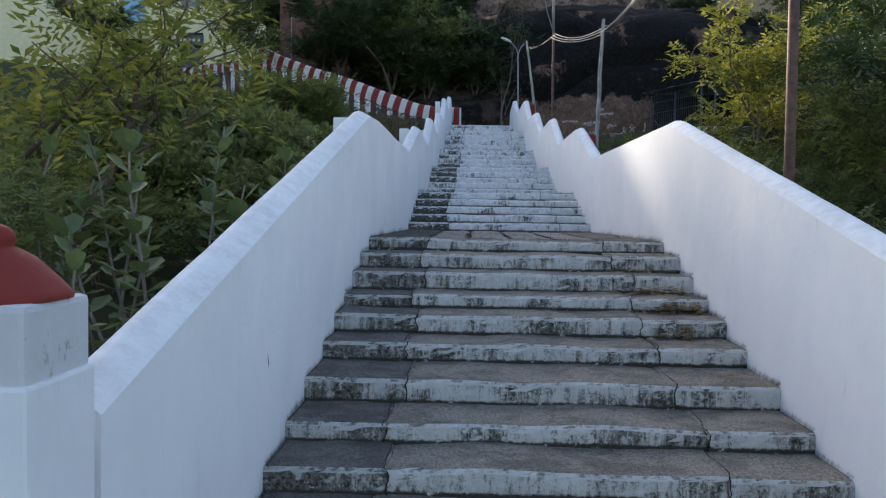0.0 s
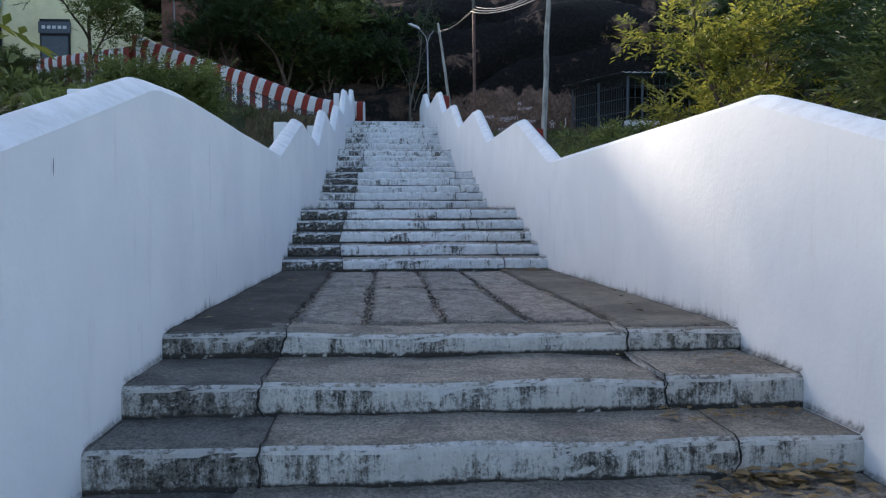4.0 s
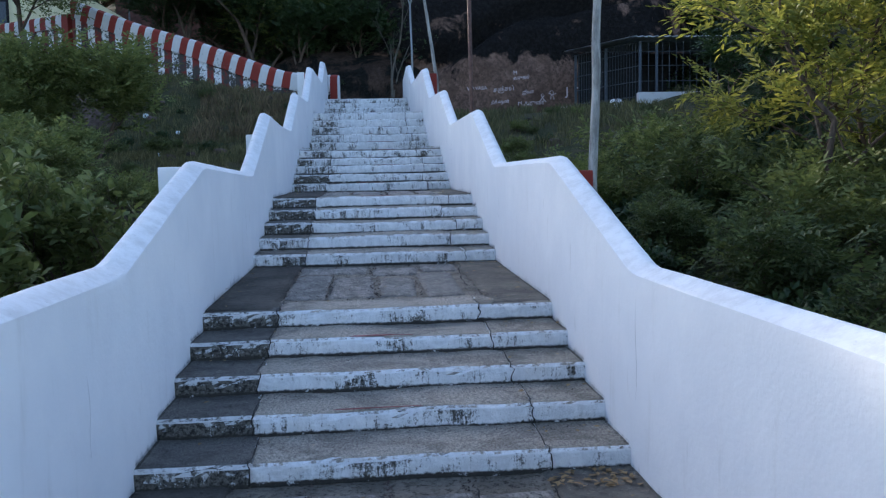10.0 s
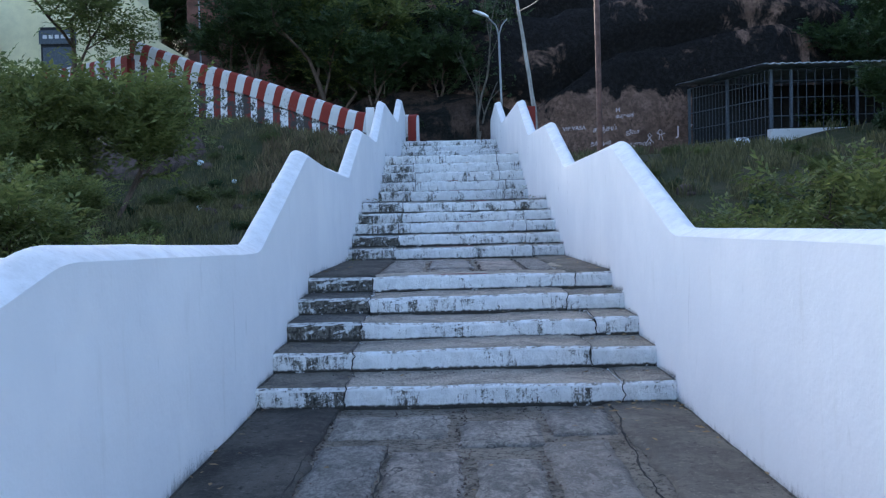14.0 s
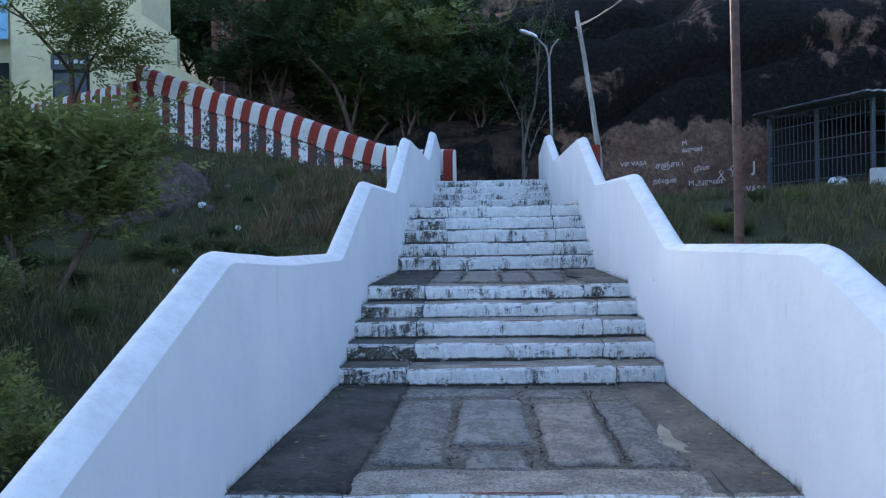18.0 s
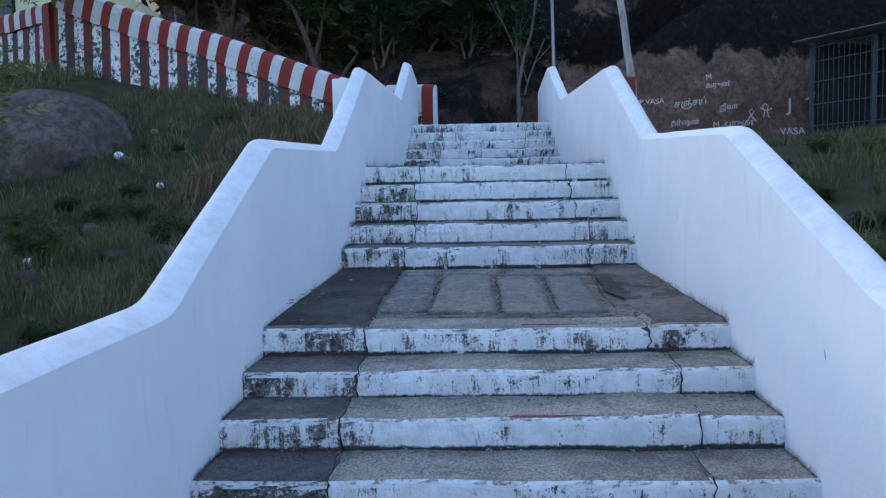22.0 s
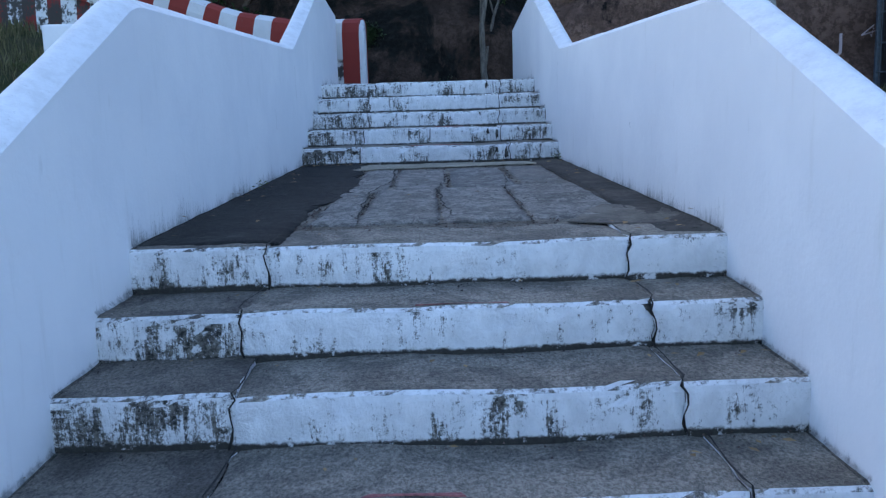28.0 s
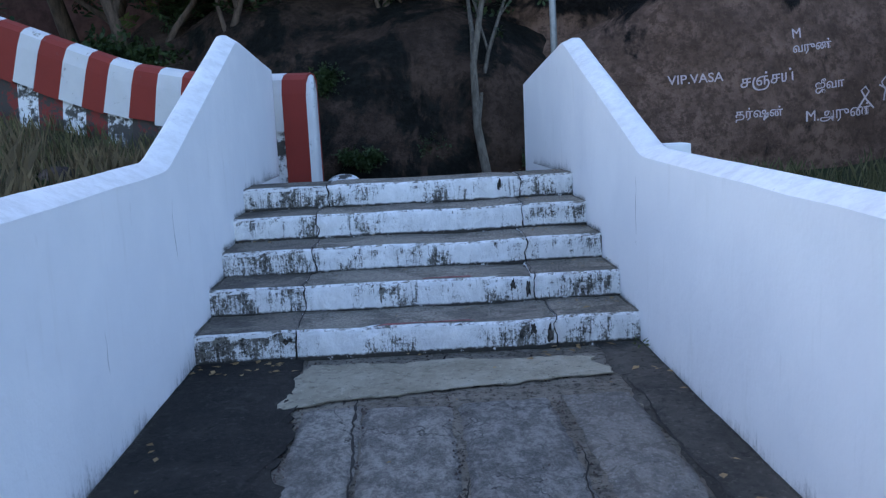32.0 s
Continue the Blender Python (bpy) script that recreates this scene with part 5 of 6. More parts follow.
# ---- cream building on the hill ----
def building():
    t = thing("hill_building", "cream painted hillside building with a sloping stair flank", "building", at=(-18.2, 48.8, 4.6))
    part("wall", bm_box(-14, -2.2, 0.6, 12, 0, 13.7), M_CREAM, t, "cream facade")
    # added out of view: stepped edges that bound the sun patch on wall_right
    for xa, xb, top in ((-5.9, -2.2, 13.95), (-7.0, -5.905, 15.1), (-14, -7.005, 17.2)):
        part("parapet", bm_box(xa, xb, 0.62, 0.85, 13.7, top), M_CREAM, t, "stepped cream roof parapet, unseen, added to bound the sunlight")
    part("pier", bm_box(-1.9, 0.0, -0.2, 1.2, 0, 13.8, 0.03), M_CREAM, t)
    part("pier", bm_box(-4.6, -3.6, -0.1, 1.2, 0, 13.8, 0.03), M_CREAM, t)
    # unseen block, added to keep the sun off wall_right farther up
    part("stair_tower", bm_box(-3.55, -0.05, 1.25, 5.0, 0, 15.6, 0.03), M_CREAM, t)
    part("wall", bm_box(0.0, 3.4, 0.7, 4, 0, 9.2), M_CREAM, t)
    bm = bmesh.new()
    prof = [(0.0, 2.5), (0.0, 9.4), (1.6, 8.6), (5.4, 5.95), (5.4, 4.75), (6.9, 3.85), (6.9, 2.5)]
    f = [bm.verts.new((x, -0.6, z)) for x, z in prof]
    b = [bm.verts.new((x, -0.3, z)) for x, z in prof]
    n = len(prof)
    bm.faces.new(f[::-1])
    bm.faces.new(b)
    for k in range(n):
        bm.faces.new((f[k], f[(k + 1) % n], b[(k + 1) % n], b[k]))
    bmesh.ops.recalc_face_normals(bm, faces=bm.faces)
    part("rear_wall", bm_box(5.0, 12.5, 5.0, 5.5, 2, 10.5), M_BRICKRED, t, "rust-red rear wall behind the flank")
    part("lamp_post", tube([(6.2, 3.0, 2.0), (6.2, 3.0, 9.0), (5.6, 2.8, 9.4)], [0.05, 0.04, 0.03], 7), M_STEEL, t)
    part("stair_flank", bm, M_CREAM, t, "cream sloping flank wall")
    # flat black panel in place of the doorway's unlit depth
    win = part("window", bm_box(0.15, 1.7, -0.66, -0.62, 2.5, 5.5), M_INSIDE, t, "doorway panel, black for its unlit room, with blue grille")
    part("grille", bm_box(0.25, 1.6, -0.70, -0.665, 2.5, 4.6), M_BARS, win)
    part("sign_board", bm_box(0.1, 1.75, -0.72, -0.67, 4.75, 5.35), M_BARS, win, "dark blue sign board")
    for k in range(5):
        part("sign_writing", bm_box(0.28 + 0.27 * k, 0.28 + 0.27 * k + 0.18, -0.735, -0.722, 4.98, 5.14), M_WHITE, win, "unreadable white writing")
    part("poster", bm_box(-3.2, -1.95, -0.28, -0.24, 6.2, 9.6), M_BLUE, t, "pale blue painted panel")
    # window as a flat panel, its unlit inside painted black
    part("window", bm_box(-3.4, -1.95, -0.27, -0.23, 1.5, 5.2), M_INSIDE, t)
    part("lattice", bm_box(0.4, 1.5, -0.66, -0.62, 7.0, 8.0), M_ROOF, t)


building()


# ---- chalk writing on the rock ----
from mathutils.bvhtree import BVHTree


def chalk():
    target = bpy.data.objects["rock_face"].data
    tree = BVHTree.FromPolygons([v.co for v in target.vertices], [tuple(p.vertices) for p in target.polygons])
    t = thing("chalk_writing", "pinkish white chalk writing and scribbles on the rock", "graffiti", at=(6.3, 41.0, 4.2))
    base = t.location.copy()

    def lay(me):
        for v in me.vertices:
            hit = tree.ray_cast(Vector((v.co.x, 30.0, v.co.z)), Vector((0, 1, 0)))
            v.co.y = (hit[0].y if hit[0] else 41.0) - 0.02 + (0.008 if v.co.y > 0 else 0)
            v.co -= base
        return me

    words = [("VIP.VASA", 4.10, 4.44, 0.80, 0.03), ("\u0b9a\u0b9e\u0bcd\u0b9a\u0baf\u0bcd", 5.15, 4.34, 0.85, 0.10), ("\u0bb5\u0bb0\u0bc1\u0ba3\u0bcd", 6.0, 4.84, 0.70, 0.10), ("M", 6.02, 5.06, 0.14, 0.1), ("\u0b9c\u0bc0\u0bb5\u0bbe", 6.36, 4.26, 0.50, 0.08), ("\u0ba4\u0bb0\u0bcd\u0bb7\u0ba9\u0bcd", 5.05, 3.88, 0.74, 0.02), ("M.\u0b85\u0bb0\u0bc1\u0ba3\u0bcd", 6.16, 3.78, 1.15, 0.06), ("VASA", 8.0, 3.58, 0.62, 0.0), ("J", 8.22, 4.22, 0.12, 0.0)]
    for text, x, z, width, slope in words:
        z -= 0.2
        cu = bpy.data.curves.new("writing", "FONT")
        cu.body = text
        cu.offset = 0.0 if "M" in text else 0.006
        cu.extrude = 0.004
        cu.resolution_u = 3
        ob = bpy.data.objects.new("writing", cu)
        scene.collection.objects.link(ob)
        bpy.context.view_layer.update()
        me = bpy.data.meshes.new_from_object(ob.evaluated_get(bpy.context.evaluated_depsgraph_get()))
        bpy.data.objects.remove(ob)
        if not me.vertices:
            continue
        xs = [v.co.x for v in me.vertices]
        k = width / max(0.01, max(xs) - min(xs))
        for v in me.vertices:
            px = (v.co.x - min(xs)) * k
            v.co = Vector((x + px, 1.0 if v.co.z > 0 else -1.0, z + v.co.y * k + px * slope))
        me.materials.clear()
        me.materials.append(M_CHALK)
        part("word", lay(me), M_CHALK, t)

    def stroke(pts):
        bm = tube([(x, 0.5, z) for x, z in pts], 0.016, 5)
        part("scribble", lay(mesh_of("scribble", bm, M_CHALK)), M_CHALK, t)

    stroke([(7.05, 3.70), (7.18, 3.86), (7.30, 4.00), (7.24, 4.08), (7.16, 4.02), (7.24, 3.88), (7.38, 3.74)])
    stroke([(7.58, 3.85), (7.62, 4.02), (7.55, 4.14), (7.64, 4.22), (7.74, 4.16), (7.68, 4.04), (7.74, 3.84)])
    stroke([(7.50, 4.10), (7.66, 4.03), (7.84, 4.10)])
    stroke([(8.72, 4.30), (8.95, 4.50), (8.93, 4.28), (8.78, 4.48), (9.05, 4.40), (8.72, 4.30)])


chalk()


# ---- plants ----
def spray(leaflets, length, leaf_len, leaf_w, droop, rnd):
    """A feather-shaped spray of leaflets: local points and faces; it points along +x."""
    verts, faces = [], []
    for i in range(leaflets):
        s = (i + 1) / leaflets
        x = length * s
        z = -droop * s * s
        side = 1 if i % 2 else -1
        if i == leaflets - 1:
            side = 0
        d = Vector((0.55, 0.8 * side, -0.25 + rnd.uniform(-0.2, 0.2))) if side else Vector((1, 0, -0.4))
        d.normalize()
        L = leaf_len * rnd.uniform(0.75, 1.15)
        p = Vector((x, 0, z))
        w = d.cross(Vector((0, 0, 1))).normalized() * leaf_w * 0.5
        up = Vector((0, 0, leaf_w * 0.22))
        b = len(verts)
        verts += [p, p + d * L * 0.45 + w + up, p + d * L, p + d * L * 0.45 - w + up]
        faces += [(b, b + 1, b + 2), (b, b + 2, b + 3)]
    return verts, faces


def tuft(n, length, width, rnd):
    """A whorl of single leaves round a twig's end."""
    verts, faces = [], []
    for i in range(n):
        a = 2.4 * i + rnd.uniform(-0.3, 0.3)
        d = Vector((rnd.uniform(0.1, 0.9), math.cos(a), math.sin(a) * 0.8 + 0.15)).normalized()
        L = length * rnd.uniform(0.7, 1.1)
        w = d.cross(Vector((0.3, 0.2, 1))).normalized() * width * 0.5
        n2 = w.cross(d).normalized()
        p = d * 0.03
        b = len(verts)
        verts += [p, p + d * L * 0.35 + w * 0.85 + n2 * width * 0.12, p + d * L * 0.7 + w + n2 * width * 0.1, p + d * L - n2 * L * 0.12, p + d * L * 0.7 - w + n2 * width * 0.1, p + d * L * 0.35 - w * 0.85 + n2 * width * 0.12]
        faces += [(b, b + 1, b + 5), (b + 1, b + 2, b + 5), (b + 5, b + 2, b + 4), (b + 2, b + 3, b + 4)]
    return verts, faces


def limbs(rnd, start, heading, length, radius, depth, spread, out_tubes, tips, rise=0.25):
    """Branches by forking; collects round bars and the points where leaves sit."""
    pts, rad = [start], [radius]
    p, d = start.copy(), heading.copy()
    seg = 4
    for k in range(seg):
        d = (d + Vector((rnd.uniform(-1, 1), rnd.uniform(-1, 1), rnd.uniform(-0.5, 0.9) * rise * 2)) * 0.22).normalized()
        p = p + d * length / seg
        pts.append(p.copy())
        rad.append(radius * (1 - 0.5 * (k + 1) / seg))
        if depth <= 1:
            tips.append((p.copy(), d.copy()))
    out_tubes.append((pts, rad, 7 if depth > 2 else 5 if depth > 1 else 4))
    if depth > 0:
        n = 3 if depth > 1 else 4
        for i in range(n):
            q = pts[2 + (i % 3)]
            a = rnd.uniform(0, 6.28)
            side = Vector((math.cos(a), math.sin(a), rnd.uniform(-0.1, 0.5)))
            nd = (d * (1 - spread) + side * spread + Vector((0, 0, rise * 0.4))).normalized()
            limbs(rnd, q, nd, length * rnd.uniform(0.55, 0.8), radius * 0.5, depth - 1, spread, out_tubes, tips, rise)


def plant(name, label, category, seed, trunk_len, radius, depth, spread, leaf_fn, leaf_mat, bark_mat, per_tip, scatter, lean=(0, 0, 1), rise=0.25, stems=1, group="", crown="crown", trunk="trunk"):
    rnd = random.Random(seed)
    tubes, tips = [], []
    for s in range(stems):
        h = Vector(lean) + Vector((rnd.uniform(-1, 1), rnd.uniform(-1, 1), 0)) * (0.12 if stems == 1 else 0.55)
        limbs(rnd, Vector((0.12 * rnd.uniform(-1, 1) * (stems > 1), 0.12 * rnd.uniform(-1, 1) * (stems > 1), -0.3)), h.normalized(), trunk_len * rnd.uniform(0.85, 1.1), radius, depth, spread, tubes, tips, rise)
    t = thing(name, label, category, group)
    bm = bmesh.new()
    for pts, rad, sides in tubes:
        tube(pts, rad, sides, bm, False)
    part(trunk, bm, bark_mat, t, "", True)
    kinds = [leaf_fn(rnd) for _ in range(8)]
    V, F = [], []
    for p, d in tips:
        for k in range(per_tip):
            vs, fs = kinds[rnd.randrange(8)]
            out = (d + Vector((rnd.gauss(0, 0.7), rnd.gauss(0, 0.7), rnd.gauss(0.1, 0.45)))).normalized()
            m = Matrix.Translation(p + Vector((rnd.gauss(0, scatter), rnd.gauss(0, scatter), rnd.gauss(0, scatter * 0.7)))) @ out.to_track_quat("X", "Z").to_matrix().to_4x4() @ Matrix.Rotation(rnd.uniform(-0.8, 0.8), 4, "X") @ Matrix.Scale(rnd.uniform(0.7, 1.25), 4)
            b = len(V)
            V += [m @ v for v in vs]
            F += [tuple(b + i for i in f) for f in fs]
    part(crown, pydata(crown, V, F, leaf_mat), leaf_mat, t)
    return t


def at(ob, x, y, turn=0.0, size=1.0, sink=0.05, z=None):
    ob.matrix_basis = Matrix.Translation((x, y, (hill(x, y) if z is None else z) - sink)) @ Matrix.Rotation(turn, 4, "Z") @ Matrix.Scale(size, 4)
    return ob


def again(ob, x, y, turn, size, sink=0.05, z=None):
    """Another plant of the same growth, elsewhere."""
    c = copy_thing(ob, Matrix.Identity(4))
    return at(c, x, y, turn, size, sink, z)


neem_spray = lambda r: spray(9, 0.40, 0.155, 0.046, 0.16, r)
gold_spray = lambda r: spray(9, 0.36, 0.15, 0.05, 0.18, r)
shrub_spray = lambda r: spray(7, 0.24, 0.105, 0.045, 0.07, r)
far_spray = lambda r: spray(9, 0.55, 0.24, 0.10, 0.16, r)
small_tuft = lambda r: tuft(6, 0.10, 0.045, r)

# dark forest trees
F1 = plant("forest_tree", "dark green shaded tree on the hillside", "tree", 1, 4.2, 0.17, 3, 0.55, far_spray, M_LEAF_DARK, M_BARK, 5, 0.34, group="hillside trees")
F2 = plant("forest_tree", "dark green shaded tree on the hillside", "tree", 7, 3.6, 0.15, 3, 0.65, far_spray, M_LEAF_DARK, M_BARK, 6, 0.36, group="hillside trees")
F3 = plant("forest_tree", "dense mid-green tree on the hillside", "tree", 13, 3.2, 0.14, 3, 0.6, far_spray, M_LEAF_MID, M_BARK, 5, 0.36, group="hillside trees")
at(F1, -6.5, 45.5, 0.4, 1.15)
at(F2, -6.6, 50.5, 1.9, 1.2)
at(F3, -4.0, 44.2, 2.6, 0.9)
rnd = random.Random(5)
spots = []
for k in range(400):
    # behind the striped wall and up the hill to the left
    x, y = rnd.uniform(-34, -2.5), rnd.uniform(43.5, 70)
    if (-33 < x < -10.5 and y < 62 and y > 46.5) or (x < -11 and y < 46.5):
        continue
    if all((x - a) ** 2 + (y - b) ** 2 > 3.2 ** 2 for a, b in spots) and len(spots) < 26:
        spots.append((x, y))
        turn, size = rnd.uniform(0, 6.28), rnd.uniform(0.95, 1.35)
        if x > -8.0 or y > 60:
            again((F1, F2, F3, F1)[k % 4], x, y, turn, size)
for k in range(400):
    # tall trees beyond the building, added to shade the upper stairs
    x, y = rnd.uniform(-46, -6), rnd.uniform(62, 82)
    # no trees here, so the sun still reaches the right parapet
    if -3.0 < y + 1.732 * (x - 1.45) < 15.0:
        continue
    if all((x - a) ** 2 + (y - b) ** 2 > 4.0 ** 2 for a, b in spots) and len(spots) < 54:
        spots.append((x, y))
        again((F1, F2, F3, F1)[k % 4], x, y, rnd.uniform(0, 6.28), rnd.uniform(1.5, 1.9))
# the first four are added only to keep sun off the upper flights
for x, y, s in ((-30.0, 71.8, 1.95), (-27.0, 70.0, 1.42), (-23.0, 66.5, 1.4), (-19.0, 64.0, 1.7), (-4.4, 42.2, 0.75), (-7.6, 43.2, 0.9), (-2.3, 42.4, 0.6), (-8.6, 44.6, 0.62), (-5.8, 48.0, 1.2), (-21.0, 44.8, 0.7)):
    again(F1, x, y, x * 2.7, s)
right = []
for k in range(400):
    # hillside to the right
    x, y = rnd.uniform(11.0, 34), rnd.uniform(14, 60)
    if (x < 19 and y > 33.5) or (x < 12.5 + 0.05 * y):
        continue
    if all((x - a) ** 2 + (y - b) ** 2 > 3.0 ** 2 for a, b in right) and len(right) < 30:
        right.append((x, y))
        again((F2, F3, F1)[k % 3], x, y, rnd.uniform(0, 6.28), rnd.uniform(0.7, 1.1))
for x, y, s in ((14.5, 43.0, 0.7), (17.5, 42.0, 0.9), (19.5, 38.0, 0.8), (10.8, 31.5, 0.35), (20.5, 46, 1.0), (21.5, 52.0, 1.1), (24.0, 57.0, 1.3), (27.0, 63.0, 1.4), (30.0, 60.0, 1.4), (4.0, 60.5, 0.45), (14.0, 53.0, 0.5)):
    again(F2, x, y, x * 3.1, s, 0.05, None if y < 50 else 11.0)

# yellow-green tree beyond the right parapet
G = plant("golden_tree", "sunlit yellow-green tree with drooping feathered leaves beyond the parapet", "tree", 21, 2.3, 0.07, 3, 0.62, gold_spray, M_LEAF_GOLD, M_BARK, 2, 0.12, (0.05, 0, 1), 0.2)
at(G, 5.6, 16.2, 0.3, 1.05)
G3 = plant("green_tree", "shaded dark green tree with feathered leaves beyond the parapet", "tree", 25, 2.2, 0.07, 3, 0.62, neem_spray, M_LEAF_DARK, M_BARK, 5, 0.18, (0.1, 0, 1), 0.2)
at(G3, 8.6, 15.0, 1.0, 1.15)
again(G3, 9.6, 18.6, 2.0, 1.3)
again(G, 7.2, 17.8, 2.3, 1.0)
G4 = plant("green_tree", "fresh green tree with long drooping leaves beyond the parapet", "tree", 27, 2.1, 0.07, 3, 0.6, gold_spray, M_LEAF_MID, M_BARK, 3, 0.14, (0.0, 0, 1), 0.2)
at(G4, 5.5, 10.2, 0.6, 0.95)
again(G3, 6.9, 10.9, 3.4, 0.95)
again(G3, 8.0, 7.5, 5.1, 1.05)
again(G3, 10.4, 11.8, 0.2, 1.25)
again(G3, 9.0, 22.0, 4.4, 0.8)

# bushes
B1 = plant("shrub", "leafy green shrub with small feathered leaves", "shrub", 31, 1.0, 0.03, 3, 0.62, shrub_spray, M_LEAF_MID, M_BARK, 2, 0.13, (0, 0, 1), 0.35, 3, "shrubs on the slopes", "foliage", "stem")
B2 = plant("shrub", "dark low shrub with small leaves", "shrub", 37, 0.6, 0.022, 2, 0.75, small_tuft, M_LEAF_DARK, M_BARK, 6, 0.10, (0, 0, 1), 0.3, 6, "shrubs on the slopes", "foliage", "stem")
B3 = plant("shrub", "dark green undergrowth shrub with feathered leaves", "shrub", 33, 0.9, 0.03, 3, 0.66, shrub_spray, M_LEAF_SHRUB, M_BARK, 2, 0.15, (0, 0, 1), 0.3, 3, "shrubs on the slopes", "foliage", "stem")
at(B1, -7.4, 21.6, 0, 0.9)
B5 = plant("leafy_shrub", "bright green leafy shrub with long leaves at its twig ends", "shrub", 61, 1.15, 0.03, 3, 0.5, lambda r: tuft(7, 0.19, 0.062, r), M_LEAF_MID, M_BARK, 1, 0.07, (0, 0, 1), 0.4, 3, "shrubs on the slopes", "foliage", "stem")
at(B5, -3.4, 12.9, 0.4, 0.85)
for x, y, s, tr in ((-4.5, 12.0, 0.95, 1.0), (-3.2, 15.0, 0.7, 2.2), (-5.6, 14.4, 1.0, 3.1), (-4.6, 16.2, 0.8, 4.4), (-3.4, 10.4, 0.7, 5.2), (-6.6, 12.6, 1.1, 0.2), (-7.6, 15.2, 1.1, 1.7), (-5.0, 9.4, 0.8, 2.9)):
    again(B5, x, y, tr, s)
B4 = plant("tall_shrub", "tall narrow shrub with small green feathered leaves", "shrub", 35, 1.25, 0.04, 3, 0.42, shrub_spray, M_LEAF_MID, M_BARK, 6, 0.19, (0, 0, 1), 0.45, 2, "shrubs on the slopes", "foliage", "stem")
at(B4, -6.0, 24.6, 0, 1.35)
for x, y, s, tr in ((-6.9, 24.2, 0.9, 1.0), (-5.2, 22.2, 0.6, 2.0), (-6.2, 17.8, 0.9, 4.0), (-8.2, 16.0, 1.0, 2.5)):
    again(B4, x, y, tr, s)
again(B1, -5.5, 20.4, 2.2, 1.0)
again(B1, -7.0, 19.6, 3.2, 1.0)
at(B3, 5.0, 11.6, 1.0, 1.1)
rnd = random.Random(77)
kept = []
for k in range(300):
    x, y = rnd.uniform(3.3, 8.8), rnd.uniform(5.0, 20.0)
    if all((x - a) ** 2 + (y - b) ** 2 > 1.15 ** 2 for a, b in kept) and len(kept) < 34:
        kept.append((x, y))
        again((B3, B3, B3, B1)[k % 4], x, y, rnd.uniform(0, 6.28), rnd.uniform(0.55, 0.85) * (1.0 if x < 4.5 else 1.25))
at(B2, 4.0, 11.0, 0, 1.3)
for x, y, s, tr in ((-3.5, 19.6, 0.9, 2), (-7.6, 20.4, 1.3, 4), (-5.0, 18.2, 1.0, 5), (-8.6, 23.4, 1.3, 1.5), (-3.4, 15.6, 1.0, 2.5), (-4.9, 14.0, 1.2, 3.5), (-6.6, 15.8, 1.5, 4.5), (-8.0, 17.4, 1.5, 5.5), (-3.9, 11.4, 1.25, 0.7), (-5.6, 10.6, 1.6, 1.7), (-7.4, 12.6, 1.7, 2.7), (-3.1, 9.0, 1.1, 3.7), (-5.0, 8.0, 1.4, 4.7), (-9.2, 26.4, 1.1, 0.3), (-10.4, 21.0, 1.6, 1.3), (-9.6, 14.5, 1.8, 2.2)):
    again(B1, x, y, tr, s * 0.62)
for x, y, s, tr in ((3.2, 9.2, 1.1, 1), (5.3, 9.0, 1.5, 2), (3.4, 13.0, 1.0, 3), (4.8, 12.2, 1.4, 4), (6.6, 12.6, 1.6, 5), (3.0, 15.4, 0.8, 1.5), (4.3, 17.8, 1.1, 2.5), (6.0, 19.6, 1.3, 3.5), (3.0, 7.0, 1.2, 4.5), (4.6, 6.4, 1.5, 5.5), (6.5, 8.4, 1.7, 0.2), (7.6, 20.6, 1.4, 1.2), (8.2, 24.4, 1.2, 2.2), (5.4, 23.4, 0.8, 3.2), (10.2, 27.0, 1.4, 4.2), (3.0, 4.6, 1.2, 3.0), (4.2, 3.4, 1.4, 1.0), (-8.0, 28.0, 0.6, 2.0), (-4.2, 29.2, 0.5, 1.0), (-3.4, 33.6, 0.45, 2.0), (-3.0, 6.2, 1.0, 2.0), (-3.4, 12.8, 0.9, 0.5)):
    again(B2, x, y, tr, s)
for x, y, s, tr in ((-4.6, 42.0, 1.3, 1.0), (-3.0, 40.2, 0.9, 2.0), (-6.8, 41.8, 1.5, 3.0), (-1.8, 39.6, 0.6, 4.0), (2.4, 39.2, 0.5, 2.0), (3.6, 40.0, 0.5, 1.0), (-8.8, 42.6, 0.8, 0.4), (13.0, 40.0, 1.5, 1.0), (12.4, 34.2, 0.8, 1.0)):
    again(B2, x, y, tr, s)

rnd = random.Random(91)
for x, y, s in ((-10.5, 33.2, 0.5), (-12.2, 34.2, 0.7), (-13.8, 35.6, 0.8), (-11.4, 36.2, 0.5), (-15.2, 37.8, 0.8), (-13.4, 38.2, 0.6), (-16.8, 40.2, 0.9), (-14.6, 33.0, 0.9), (-17.5, 36.0, 1.0), (-12.0, 31.0, 0.8), (-10.6, 29.2, 0.6)):
    again((B1, B3)[int(y) % 2], x, y, x * 3.3, s)
for k in range(26):
    x, y = rnd.uniform(-8.5, -2.2), rnd.uniform(23.5, 36.5)
    again((B2, B3)[k % 2], x, y, rnd.uniform(0, 6.28), rnd.uniform(0.16, 0.34))
for k in range(22):
    x, y = rnd.uniform(2.7, 9.5), rnd.uniform(20.0, 33.0)
    again((B2, B3, B1)[k % 3], x, y, rnd.uniform(0, 6.28), rnd.uniform(0.16, 0.36))

